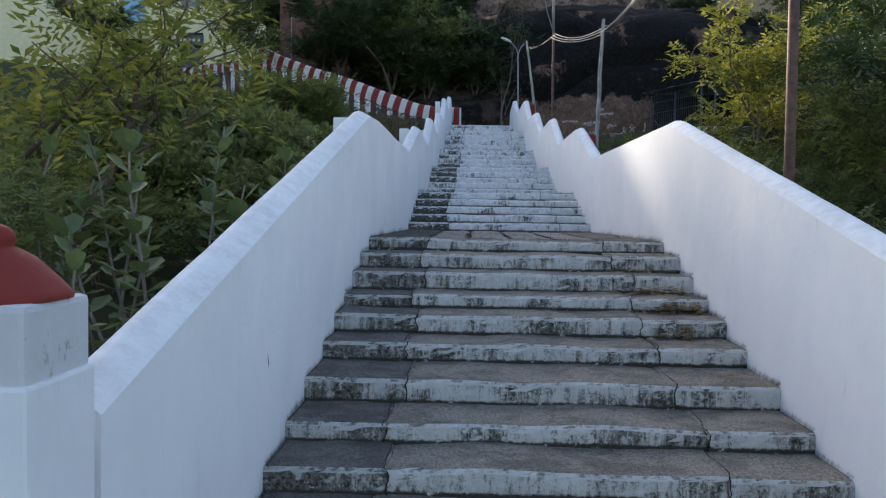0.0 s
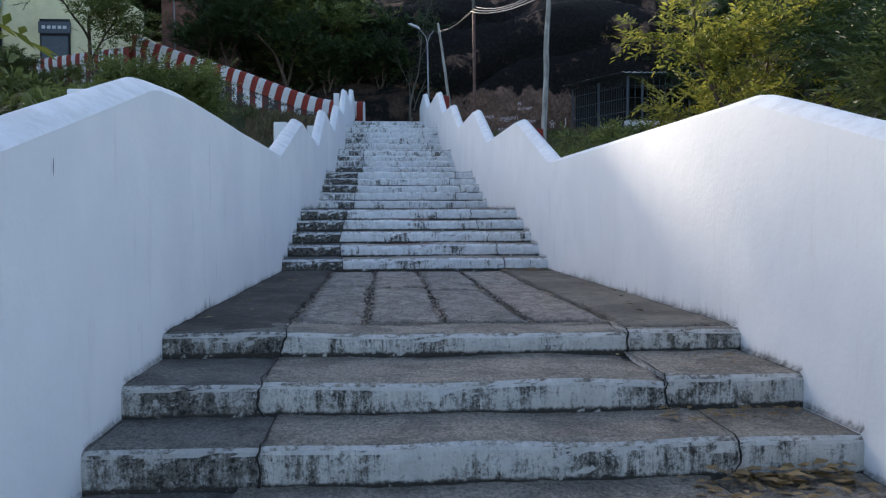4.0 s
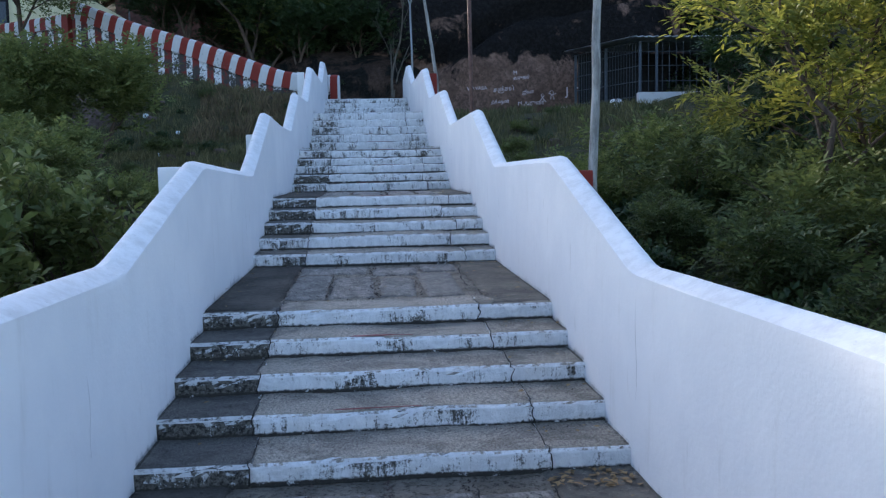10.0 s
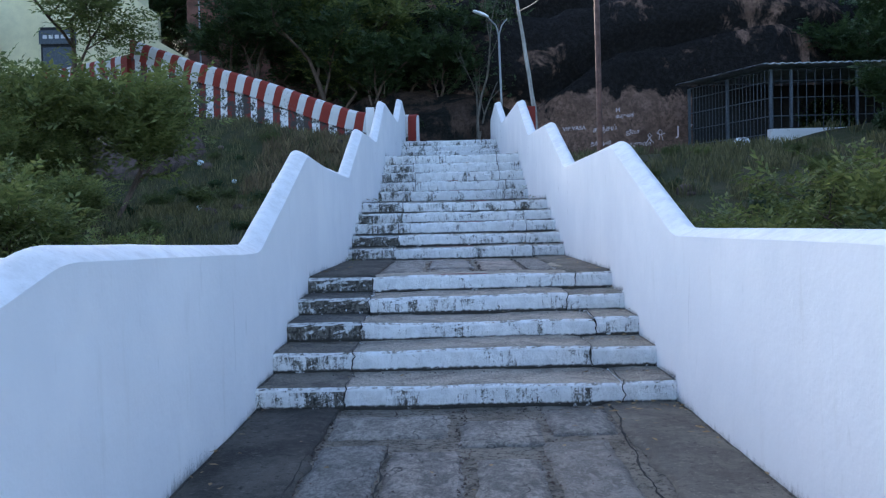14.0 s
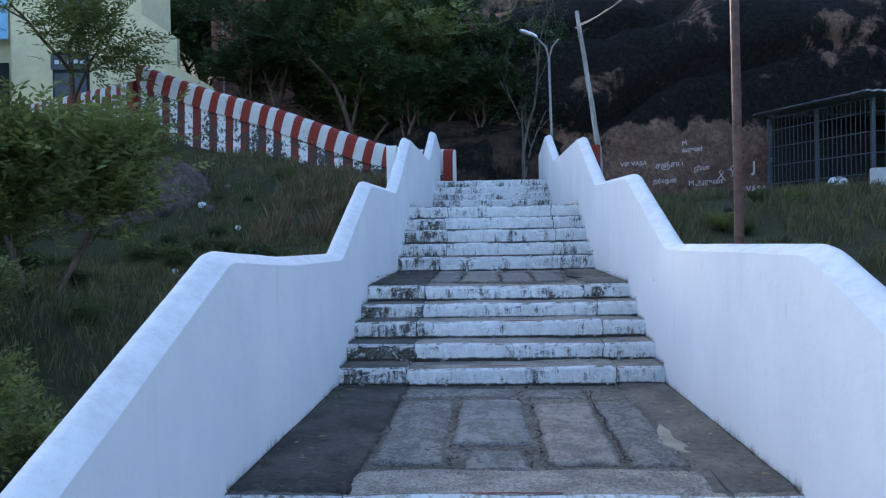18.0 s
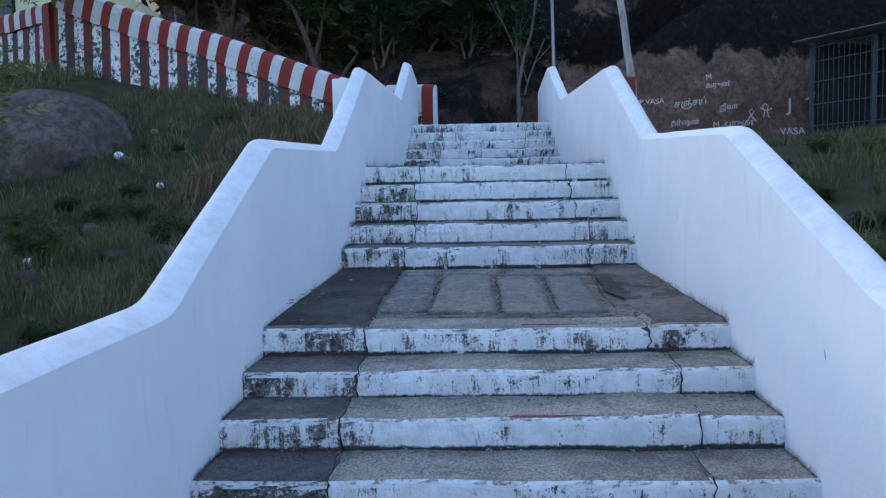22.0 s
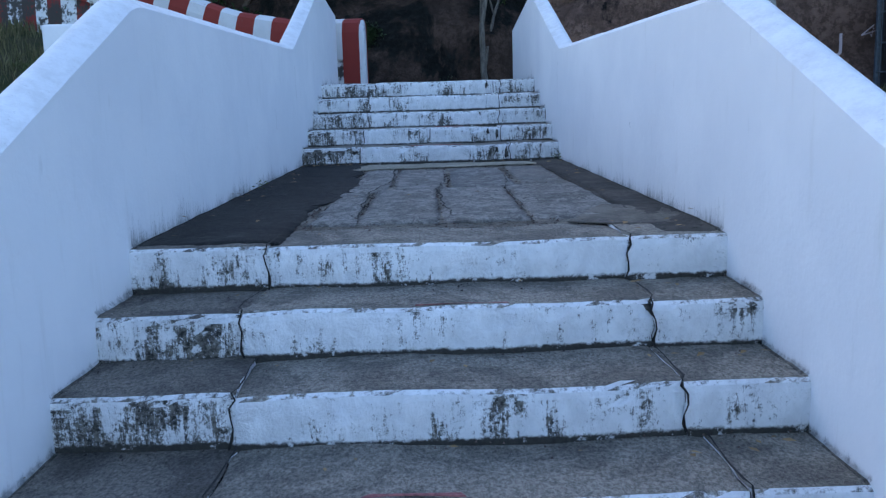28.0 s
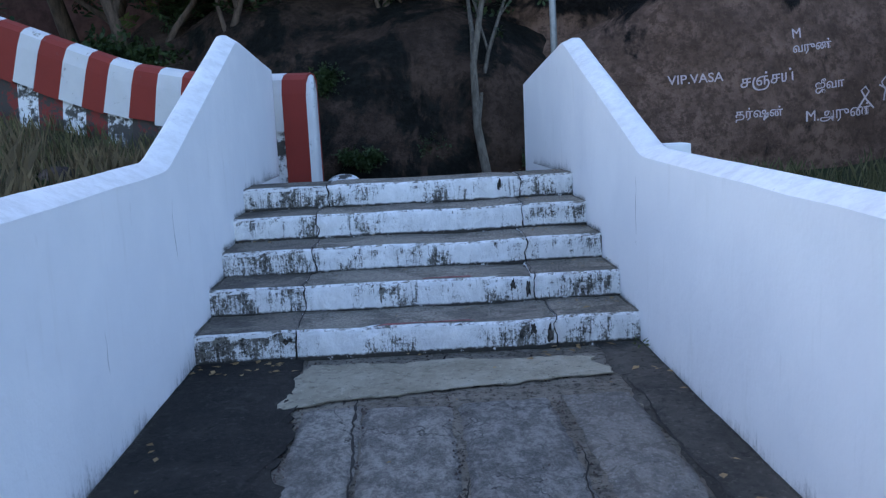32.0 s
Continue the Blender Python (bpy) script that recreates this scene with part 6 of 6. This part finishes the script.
# small tree before the corner of the striped wall, and the thin tree at the head of the stairs
N1 = plant("small_tree", "small leafy neem tree before the striped wall", "tree", 43, 2.6, 0.09, 3, 0.6, neem_spray, M_LEAF_MID, M_BARK, 8, 0.30, (0, 0, 1), 0.2)
at(N1, -12.1, 38.3, 0.5, 1.3)
N2 = plant("thin_tree", "thin pale-barked forked tree with sparse leaves against the rock", "tree", 48, 3.4, 0.085, 3, 0.42, small_tuft, M_LEAF_DARK, M_BARK_DULL, 3, 0.22, (0.02, 0, 1), 0.4)
at(N2, 1.22, 40.2, 1.2, 1.0, 0.1)
# dark trees and undergrowth crowding the ledge behind the head of the stairs
for x, y, z, k, o in ((-4.4, 42.4, 4.6, 0.62, F2), (-3.0, 41.9, 4.6, 0.55, F1), (-1.9, 42.6, 5.2, 0.6, F2), (-0.5, 42.2, 5.0, 0.5, F1), (0.9, 42.6, 4.8, 0.5, F2), (-2.4, 44.5, 6.0, 0.8, F1), (0.2, 45.0, 6.0, 0.7, F2), (-5.4, 44.2, 5.0, 0.9, F2)):
    again(o, x, y, x * 5.1, k, 0.3, z)
for x, y, z, k in ((-3.2, 40.9, 3.3, 0.7), (-2.0, 40.6, 3.4, 0.6), (-0.6, 40.5, 3.3, 0.5), (0.4, 40.6, 3.4, 0.5), (2.0, 40.4, 3.2, 0.5), (-1.2, 41.0, 4.4, 0.6), (0.6, 41.2, 4.4, 0.6), (-2.6, 41.2, 4.4, 0.7)):
    again(B2, x, y, x * 3.7, k, 0.1, z)

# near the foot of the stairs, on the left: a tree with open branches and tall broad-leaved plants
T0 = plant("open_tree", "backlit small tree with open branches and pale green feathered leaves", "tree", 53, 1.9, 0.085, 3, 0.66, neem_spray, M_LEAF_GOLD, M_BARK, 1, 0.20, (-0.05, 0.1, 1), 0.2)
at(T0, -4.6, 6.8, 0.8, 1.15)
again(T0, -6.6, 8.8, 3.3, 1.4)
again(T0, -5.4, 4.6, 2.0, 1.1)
again(N1, -4.4, 3.4, 2.0, 0.45)


def milkweed(seed, stems, tall):
    """Upright stems with pairs of broad grey-green leaves."""
    r = random.Random(seed)
    t = thing("broad_leaf_plant", "tall plant with pairs of broad grey-green leaves behind the parapet", "plant", "broad-leaved plants")
    for s in range(stems):
        a, lean_x, lean_y, h = r.uniform(0, 6.28), r.uniform(-0.28, 0.28), r.uniform(-0.2, 0.2), tall * r.uniform(0.7, 1.1)
        pts = [Vector((0.12 * math.cos(a) + lean_x * h * k / 6 + 0.02 * math.sin(k * 2 + s), 0.12 * math.sin(a) + lean_y * h * k / 6, h * k / 6 - 0.1)) for k in range(7)]
        part("stem", tube(pts, [0.016 - 0.0016 * k for k in range(7)], 6), M_BARK_PALE, t)
        V, F = [], []
        for n in range(int(h / 0.19)):
            q = 0.45 + 0.55 * n / int(h / 0.19)
            f = q * 6
            i = min(5, int(f))
            p = pts[i].lerp(pts[i + 1], f - i)
            for side in (0, math.pi):
                an = n * 1.57 + side + r.uniform(-0.3, 0.3)
                d = Vector((math.cos(an), math.sin(an), 0.45 + 0.5 * (q > 0.85) + r.uniform(-0.25, 0.2))).normalized()
                L = r.uniform(0.13, 0.22)
                w = d.cross(Vector((0, 0, 1))).normalized() * L * 0.30
                n2 = w.cross(d).normalized()
                b = len(V)
                V += [p, p + d * L * 0.3 + w * 0.7, p + d * L * 0.68 + w + n2 * 0.012, p + d * L, p + d * L * 0.68 - w + n2 * 0.012, p + d * L * 0.3 - w * 0.7, p + d * L * 0.5 - n2 * 0.008]
                F += [(b, b + 1, b + 6), (b + 1, b + 2, b + 6), (b + 2, b + 3, b + 6), (b + 3, b + 4, b + 6), (b + 4, b + 5, b + 6), (b + 5, b, b + 6)]
        part("leaves", pydata("leaves", V, F, M_LEAF_BIG), M_LEAF_BIG, t)
    return t


W1, W2 = milkweed(1, 3, 2.2), milkweed(2, 2, 2.5)
at(W1, -2.25, 2.9, 0)
at(W2, -2.5, 4.2, 1)
for x, y, s, tr, o in ((-3.0, 3.4, 1.05, 2, W1), (-2.2, 5.1, 1.0, 3, W1), (-3.3, 5.0, 1.05, 4, W2), (-2.5, 1.9, 0.85, 5, W1), (-4.0, 4.2, 1.1, 0.6, W2), (-3.2, 2.4, 1.0, 2.9, W2)):
    again(o, x, y, tr, s)


# ---- grass and fallen leaves ----
def grass():
    r = np.random.RandomState(4)
    V, F = [], []

    def blades(n, x0, x1, y0, y1, lo, hi, dense=0.0):
        k = 0
        while k < n:
            cx, cy = r.uniform(x0, x1), r.uniform(y0, y1)
            if noise.noise(Vector((cx * 0.5, cy * 0.5, 7.7))) < dense - 0.25:
                continue
            m = r.randint(10, 22)
            k += m
            for _ in range(m):
                x, y = cx + r.normal(0, 0.10), cy + r.normal(0, 0.10)
                if abs(x) < 1.66 and y < 36:
                    continue
                z = hill(x, y) - 0.02
                h, a, w = r.uniform(lo, hi), r.uniform(0, 6.28), r.uniform(0.004, 0.009)
                bx, by = math.cos(a) * h * 0.35 * r.uniform(0.2, 1.3), math.sin(a) * h * 0.35 * r.uniform(0.2, 1.3)
                b = len(V)
                sx, sy = -math.sin(a) * w, math.cos(a) * w
                V.extend([(x - sx, y - sy, z), (x + sx, y + sy, z), (x + bx * 0.4 + sx * 0.7, y + by * 0.4 + sy * 0.7, z + h * 0.6), (x + bx, y + by, z + h * 0.95)])
                F.extend([(b, b + 1, b + 2), (b, b + 2, b + 3)])

    blades(46000, -9.5, -1.66, 14, 39.0, 0.08, 0.26)
    blades(12000, -18.0, -9.5, 27, 40.0, 0.15, 0.40)
    blades(26000, 1.66, 11.5, 17, 40.5, 0.12, 0.42)
    blades(5000, -1.6, 5.0, 37.4, 40.8, 0.1, 0.35)
    ob = new("grass", pydata("grass", V, F, M_GRASS))
    tagged(ob, "rough green grass and weeds on the slopes beside the stairs", "grass", kind="stuff")
    V, F = [], []
    blades(5000, -5.5, -1.75, 31.5, 37, 0.10, 0.34)
    blades(900, -5.5, -1.75, 31.5, 36.6, 0.35, 0.62)
    ob = new("dry_grass", pydata("dry_grass", V, F, M_STRAW))
    tagged(ob, "dry brown grass and weed stalks below the striped wall", "grass", kind="stuff")


grass()


def litter():
    r = random.Random(9)
    V, F = [], []

    def drop(n, x0, x1, y0, y1, z, size=0.05, heap=0.0):
        for _ in range(n):
            x, y, a, L = r.uniform(x0, x1), r.uniform(y0, y1), r.uniform(0, 6.28), size * r.uniform(0.6, 1.4)
            d, w = Vector((math.cos(a), math.sin(a), 0)), Vector((-math.sin(a), math.cos(a), 0)) * L * 0.27
            p = Vector((x, y, z + 0.008 + r.uniform(0, 0.016 + heap * (y - y0) / (y1 - y0))))
            t = Vector((0, 0, L * r.uniform(0.1, 0.4)))
            b = len(V)
            V.extend([p, p + d * L * 0.5 + w + t * 0.6, p + d * L + t * 0.4, p + d * L * 0.5 - w + t * 0.3])
            F.extend([(b, b + 1, b + 2), (b, b + 2, b + 3)])

    for y, z, n in ((4.162, -1.215, 26), (4.637, -1.113, 60), (5.107, -0.96, 55), (3.68, -1.352, 16), (3.03, -1.475, 10), (5.583, -0.82, 8)):
        drop(n, 0.75, 1.38, y + 0.2, y + 0.44, z)
    # heaps blown against the risers
    drop(60, 0.98, 1.37, 4.52, 4.615, -1.215, 0.07, 0.06)
    drop(65, 0.84, 1.38, 4.98, 5.085, -1.113, 0.07, 0.05)
    drop(18, 0.94, 1.02, 4.05, 4.14, -1.352, 0.07, 0.06)
    drop(22, 1.08, 1.22, 4.05, 4.14, -1.352, 0.07, 0.08)
    drop(70, 0.85, 1.38, 10.55, 10.83, -0.715)
    drop(25, 0.8, 1.38, 15.5, 15.8, -0.05)
    drop(25, -1.38, -0.7, 32.5, 32.78, 2.51)
    drop(10, 0.6, 1.3, 32.5, 32.78, 2.51)
    drop(12, -1.38, -0.8, 25.5, 25.76, 1.49)
    for (ya, yb, za, zb) in LANDS:
        drop(16, -1.38, -1.1, ya + 0.4, yb, max(za, zb))
        drop(14, 1.0, 1.38, ya + 0.4, yb, max(za, zb))
        drop(14, -1.0, 1.0, ya + 0.4, yb, max(za, zb), 0.035)
    for k, (ya, yb, za, zb) in enumerate(FLIGHTS):
        for i in range(5):
            y, z = ya + (yb - ya) * i / 4, za + (zb - za) * (i + 1) / 5
            drop(7, 0.85, 1.38, y + 0.15, y + 0.40, z, 0.04)
            drop(5, -1.38, 0.6, y + 0.2, y + 0.42, z, 0.03)
    ob = new("fallen_leaves", pydata("fallen_leaves", V, F, M_DRY))
    tagged(ob, "scattered dry brown leaves lying on the steps and landings", "leaves", kind="stuff")


litter()


# ---- stains, cracks and patches ----
def foot_stains():
    """Dark damp staining along the foot of the walls, just proud of the plaster."""
    for side, face, name in ((-1, FACE_L, "left"), (1, FACE_R, "right")):
        runs = [(a + 0.02, b, za, zb) for a, b, za, zb in LANDS]
        lines = list(FIRST)
        for (a, za), (b, zb) in zip(lines, lines[1:]):
            runs.append((a, b, za, za))
        for ya, yb, za, zb in FLIGHTS:
            for i in range(4):
                y0, y1 = ya + (yb - ya) * i / 4, ya + (yb - ya) * (i + 1) / 4
                z = za + (zb - za) * (i + 1) / 5
                runs.append((y0, y1, z, z))
        runs.append((34.75, 36.6, 3.41, 3.40))
        V, F, R = [], [], []
        for y0, y1, z0, z1 in runs:
            n = max(3, int((y1 - y0) / 0.1))
            b = len(V)
            for k in range(n + 1):
                y = y0 + (y1 - y0) * k / n
                z = z0 + (z1 - z0) * k / n
                x = side * (lerp(face, y) - 0.008)
                V += [(x - side * 0.014, y, z + 0.004), (x, y, z + 0.02), (x, y, z + (0.26 if y0 > 27 and y1 - y0 > 1 else 0.16 if y1 - y0 > 1 else 0.09))]
                R += [0.0, 0.05, 1.0]
            for k in range(n):
                q = b + 3 * k
                for j in (0, 1):
                    f = (q + j, q + j + 1, q + j + 4, q + j + 3)
                    F.append(f if side < 0 else f[::-1])
        me = pydata("damp_stain", V, F, M_GRIME)
        me.attributes.new("rise", "FLOAT", "POINT").data.foreach_set("value", R)
        ob = part("damp_stain", me, M_GRIME, bpy.data.objects["wall_" + name], "dark dirt splashed along the foot of the wall")
        ob.visible_shadow = False


foot_stains()


def crack(parent, side, y, z0, z1, seed, width=0.004):
    face = FACE_L if side < 0 else FACE_R
    V, F = [], []
    n = 14
    for k in range(n + 1):
        z = z0 + (z1 - z0) * k / n
        yy = y + 0.035 * noise.noise(Vector((z * 4, seed, 0))) + 0.012 * noise.noise(Vector((z * 17, seed, 3)))
        w = width * (0.35 + abs(noise.noise(Vector((z * 9, seed, 6))))) * math.sin(math.pi * (0.08 + 0.84 * k / n))
        x = side * (lerp(face, yy) - 0.0085)
        V += [(x, yy - w, z), (x, yy + w, z)]
    for k in range(n):
        f = (2 * k, 2 * k + 1, 2 * k + 3, 2 * k + 2)
        F.append(f if side > 0 else f[::-1])
    part("crack", pydata("crack", V, F, M_INSIDE), M_INSIDE, parent)


WL, WR = bpy.data.objects["wall_left"], bpy.data.objects["wall_right"]
for y, z0, z1, w in ((7.35, -0.1, 0.36, 0.004), (7.5, -0.62, -0.3, 0.002), (6.9, -0.25, -0.1, 0.003), (10.2, -0.3, 0.1, 0.002), (9.2, -0.1, 0.2, 0.0015), (32.6, 3.2, 3.55, 0.004), (2.1, -1.25, -1.17, 0.012), (4.9, 0.0, 0.06, 0.008), (25.2, 1.9, 2.4, 0.002), (15.3, 0.3, 0.8, 0.002), (31.4, 2.9, 3.1, 0.002)):
    crack(WL, -1, y, z0, z1, y * 3.0, w)
for y, z0, z1, w in ((10.75, -0.3, 0.28, 0.0025), (32.85, 3.1, 3.52, 0.004), (20.8, 1.0, 1.6, 0.002), (25.5, 1.95, 2.5, 0.002), (15.5, 0.4, 0.85, 0.0015), (21.6, 1.5, 1.55, 0.008), (29.5, 2.9, 2.95, 0.006)):
    crack(WR, 1, y, z0, z1, y * 5.0, w)


def patch(parent_name, label, mat, outline, y0, z0, slope, seed, lift=0.012, fray=0.02):
    """A thin irregular skin of cement or paint on a landing or tread."""
    v, f = slab_mesh(outline, lift, seed, 0.004, fray)
    p = bpy.data.objects[parent_name]
    ob = part("patch", pydata("patch", v, f, mat), mat, p, label)
    ob.location = (0, y0 - p.location.y, z0 - p.location.z + lift)
    return ob


patch("landing_5", "pale cement patch before the top flight", M_PALE, [(-0.74, 4.30), (-0.5, 4.42), (0.2, 4.50), (0.75, 4.56), (1.06, 4.62), (1.02, 4.94), (0.2, 5.02), (-0.66, 5.06)], 27.60, 2.470, 0, 701, 0.009, 0.07)
patch("landing_5", "dark cement patch on the landing", M_CEMENT, [(-1.36, 0.46), (-0.78, 0.44), (-0.90, 1.16), (-0.58, 1.75), (-0.54, 2.9), (-0.66, 4.38), (-0.80, 5.1), (-1.36, 5.1)], 27.60, 2.470, 0, 702, 0.008, 0.10)
patch("landing_5", "grey cement patch at the head of the flight", M_CEMENT_DUSTY, [(0.72, 0.50), (0.98, 0.36), (1.36, 0.34), (1.36, 1.1), (1.0, 1.15)], 27.60, 2.470, 0, 703, 0.009)
patch("landing_4", "dark cement patch beside the slabs", M_CEMENT_GREY, [(0.84, 1.35), (0.92, 1.0), (1.10, 0.82), (1.36, 0.95), (1.36, 2.2), (0.90, 2.26)], 22.93, 1.430, 0, 704, 0.009)
patch("landing_3", "pale worn cement patch beside the slabs", M_PALE, [(0.90, 1.05), (1.04, 0.78), (1.08, 1.2), (1.02, 1.6)], 18.02, 0.664, 0, 705, 0.008)
for k, i in ((0, 1), (0, 3), (1, 1), (1, 4), (2, 0), (2, 2), (2, 4), (3, 0), (3, 1), (3, 3), (4, 0), (4, 1)):
    ya, yb, za, zb = FLIGHTS[k]
    r = random.Random(k * 9 + i)
    y, z = ya + (yb - ya) * i / 4, za + (zb - za) * (i + 1) / 5
    x = r.uniform(-0.1, 0.35)
    w = r.uniform(0.15, 0.3)
    patch("stairs_%d" % (k + 2), "faded red powder mark on the step's edge", M_PINK, [(x - w, 0.034), (x + w, 0.033), (x + w * 0.9, 0.042), (x - w * 0.8, 0.043)], y, z + 0.004, 0, 800 + k * 9 + i, 0.002)

def chip(k, i, x, w, h, drop, seed):
    """A dark patch on the face of a step, standing for the shade in a hollow where a lump of its edge has come away."""
    ya, yb, za, zb = FLIGHTS[k]
    y, z = ya + (yb - ya) * i / 4 - 0.016, za + (zb - za) * (i + 1) / 5 - drop
    ring = []
    for q in range(14):
        a = 6.2832 * q / 14
        g = 1 + 1.1 * noise.noise(Vector((math.cos(a) * 2.4, math.sin(a) * 2.4, seed)))
        ring.append((x + w * g * math.cos(a), y, z + h * g * math.sin(a)))
    V = ring + [(x + (p[0] - x) * 0.6, y - 0.004, z + (p[2] - z) * 0.6) for p in ring] + [(x, y + 0.002, z)]
    F = [(q, (q + 1) % 14, 14 + (q + 1) % 14, 14 + q) for q in range(14)] + [(14 + q, 14 + (q + 1) % 14, 28) for q in range(14)]
    flight = bpy.data.objects["stairs_%d" % (k + 2)]
    ob = part("broken_hollow", pydata("broken_hollow", V, F, M_JOINT), M_JOINT, flight, "dark patch standing for the shaded hollow broken out of the step")
    ob.location = -flight.location


for k, i, x, w, h, drop, seed in ((4, 0, 0.80, 0.022, 0.055, 0.10, 3), (4, 0, 0.70, 0.02, 0.03, 0.06, 9), (4, 1, 0.74, 0.014, 0.05, 0.09, 4), (4, 1, 0.64, 0.016, 0.035, 0.06, 5), (4, 4, 0.72, 0.014, 0.05, 0.07, 6), (4, 0, -0.80, 0.03, 0.02, 0.05, 8)):
    chip(k, i, x, w, h, drop, seed)


def weed(x, y, z, size, seed):
    r = random.Random(seed)
    t = thing("weed", "small green weed growing at the foot of the wall", "weed", "weeds on the landings", at=(x, y, z))
    V, F = [], []
    for _ in range(4):
        vs, fs = tuft(6, size, size * 0.3, r)
        m = Matrix.Translation((r.uniform(-0.04, 0.04), r.uniform(-0.06, 0.06), r.uniform(0.0, 0.05))) @ Matrix.Rotation(r.uniform(0, 6.28), 4, "Z") @ Matrix.Rotation(-1.1, 4, "Y")
        b = len(V)
        V += [m @ v for v in vs]
        F += [tuple(b + q for q in f) for f in fs]
    part("leaves", pydata("leaves", V, F, M_LEAF_MID), M_LEAF_MID, t)


for x, y, z, size, seed in ((-1.28, 24.1, 1.455, 0.032, 1), (-1.30, 25.72, 1.49, 0.03, 2), (1.30, 25.9, 1.68, 0.026, 3), (-1.27, 20.4, 0.664, 0.026, 4), (1.30, 24.2, 1.455, 0.026, 5), (1.28, 32.6, 2.51, 0.03, 6), (-1.28, 30.3, 2.49, 0.026, 7)):
    weed(x, y, z, size, seed)

for x, y, z, r in ((-7.1, 34.4, 0.0, 0.10), (-5.85, 33.2, 0.0, 0.08), (3.4, 22.5, 0.0, 0.09), (-5.0, 27.0, 0.0, 0.07)):
    b = rock_mass("plastic_scrap", "crumpled pale plastic scrap lying in the grass", (x, y, hill(x, y) + 0.06), (r, r * 0.7, r * 0.8), x, M_PLASTIC, 0.35, 2.0, 9)
    tagged(b, category="litter")
b = rock_mass("white_rubble", "broken whitewashed masonry lump beside the end of the striped wall", (-0.72, 36.9, 3.15), (0.22, 0.2, 0.22), 77, M_WHITE_WORN, 0.2, 2.4, 14)
tagged(b, category="rubble")

rnd = random.Random(303)
for k in range(22):
    x, y = (rnd.uniform(-7.0, -2.0), rnd.uniform(24.0, 36.0)) if k % 3 else (rnd.uniform(2.2, 6.0), rnd.uniform(24.0, 36.0))
    r = rnd.uniform(0.06, 0.19)
    b = rock_mass("loose_stone", "loose grey-brown granite stone lying in the rough grass", (x, y, hill(x, y) + r * 0.25), (r, r * rnd.uniform(0.6, 1.0), r * rnd.uniform(0.5, 0.8)), k * 3.1, M_BOULDER, 0.3, 2.6, 8)
    tagged(b, category="stone", group="loose stones")


def gravel():
    """Grit and chips caught in the joints and along the foot of the walls."""
    r = random.Random(55)
    V, F = [], []

    def chip(x, y, z, s):
        b = len(V)
        for dx, dy, dz in ((-1, -0.6, -0.3), (0.9, -0.8, -0.3), (0.2, 1, -0.3), (0.1, 0.0, 0.8)):
            V.append((x + s * (dx + r.uniform(-0.4, 0.4)), y + s * (dy + r.uniform(-0.4, 0.4)), z + s * (dz + r.uniform(-0.2, 0.2))))
        F.extend([(b, b + 1, b + 3), (b + 1, b + 2, b + 3), (b + 2, b, b + 3)])

    for (ya, yb, za, zb), layout, front in zip(LANDS, LAYOUTS, FRONTS):
        for e in sorted({slab[0] - 0.02 for slab in layout[1]}):
            for _ in range(int((yb - ya) * 26)):
                f = r.uniform(front / (yb - ya), 1.0)
                chip(e + r.gauss(0, 0.014), ya + (yb - ya) * f, za + (zb - za) * f - 0.004, r.uniform(0.003, 0.010))
        for _ in range(260):
            f, x = r.uniform(0.1, 1.0), r.uniform(-1.38, 1.38)
            if r.random() < 0.5:
                x = (1.38 - abs(r.gauss(0, 0.07))) * r.choice((-1, 1))
            chip(x, ya + (yb - ya) * f, za + (zb - za) * f + 0.006, r.uniform(0.002, 0.008))
    for ya, yb, za, zb in FLIGHTS:
        for i in range(5):
            y, z = ya + (yb - ya) * i / 4, za + (zb - za) * (i + 1) / 5
            for _ in range(60):
                chip(r.uniform(-1.38, 1.38), y + 0.46 - abs(r.gauss(0, 0.08)), z + 0.006, r.uniform(0.002, 0.007))
    ob = new("grit", pydata("grit", V, F, M_BOULDER))
    tagged(ob, "grit and stone chips caught in the paving joints", "gravel", kind="stuff")


gravel()
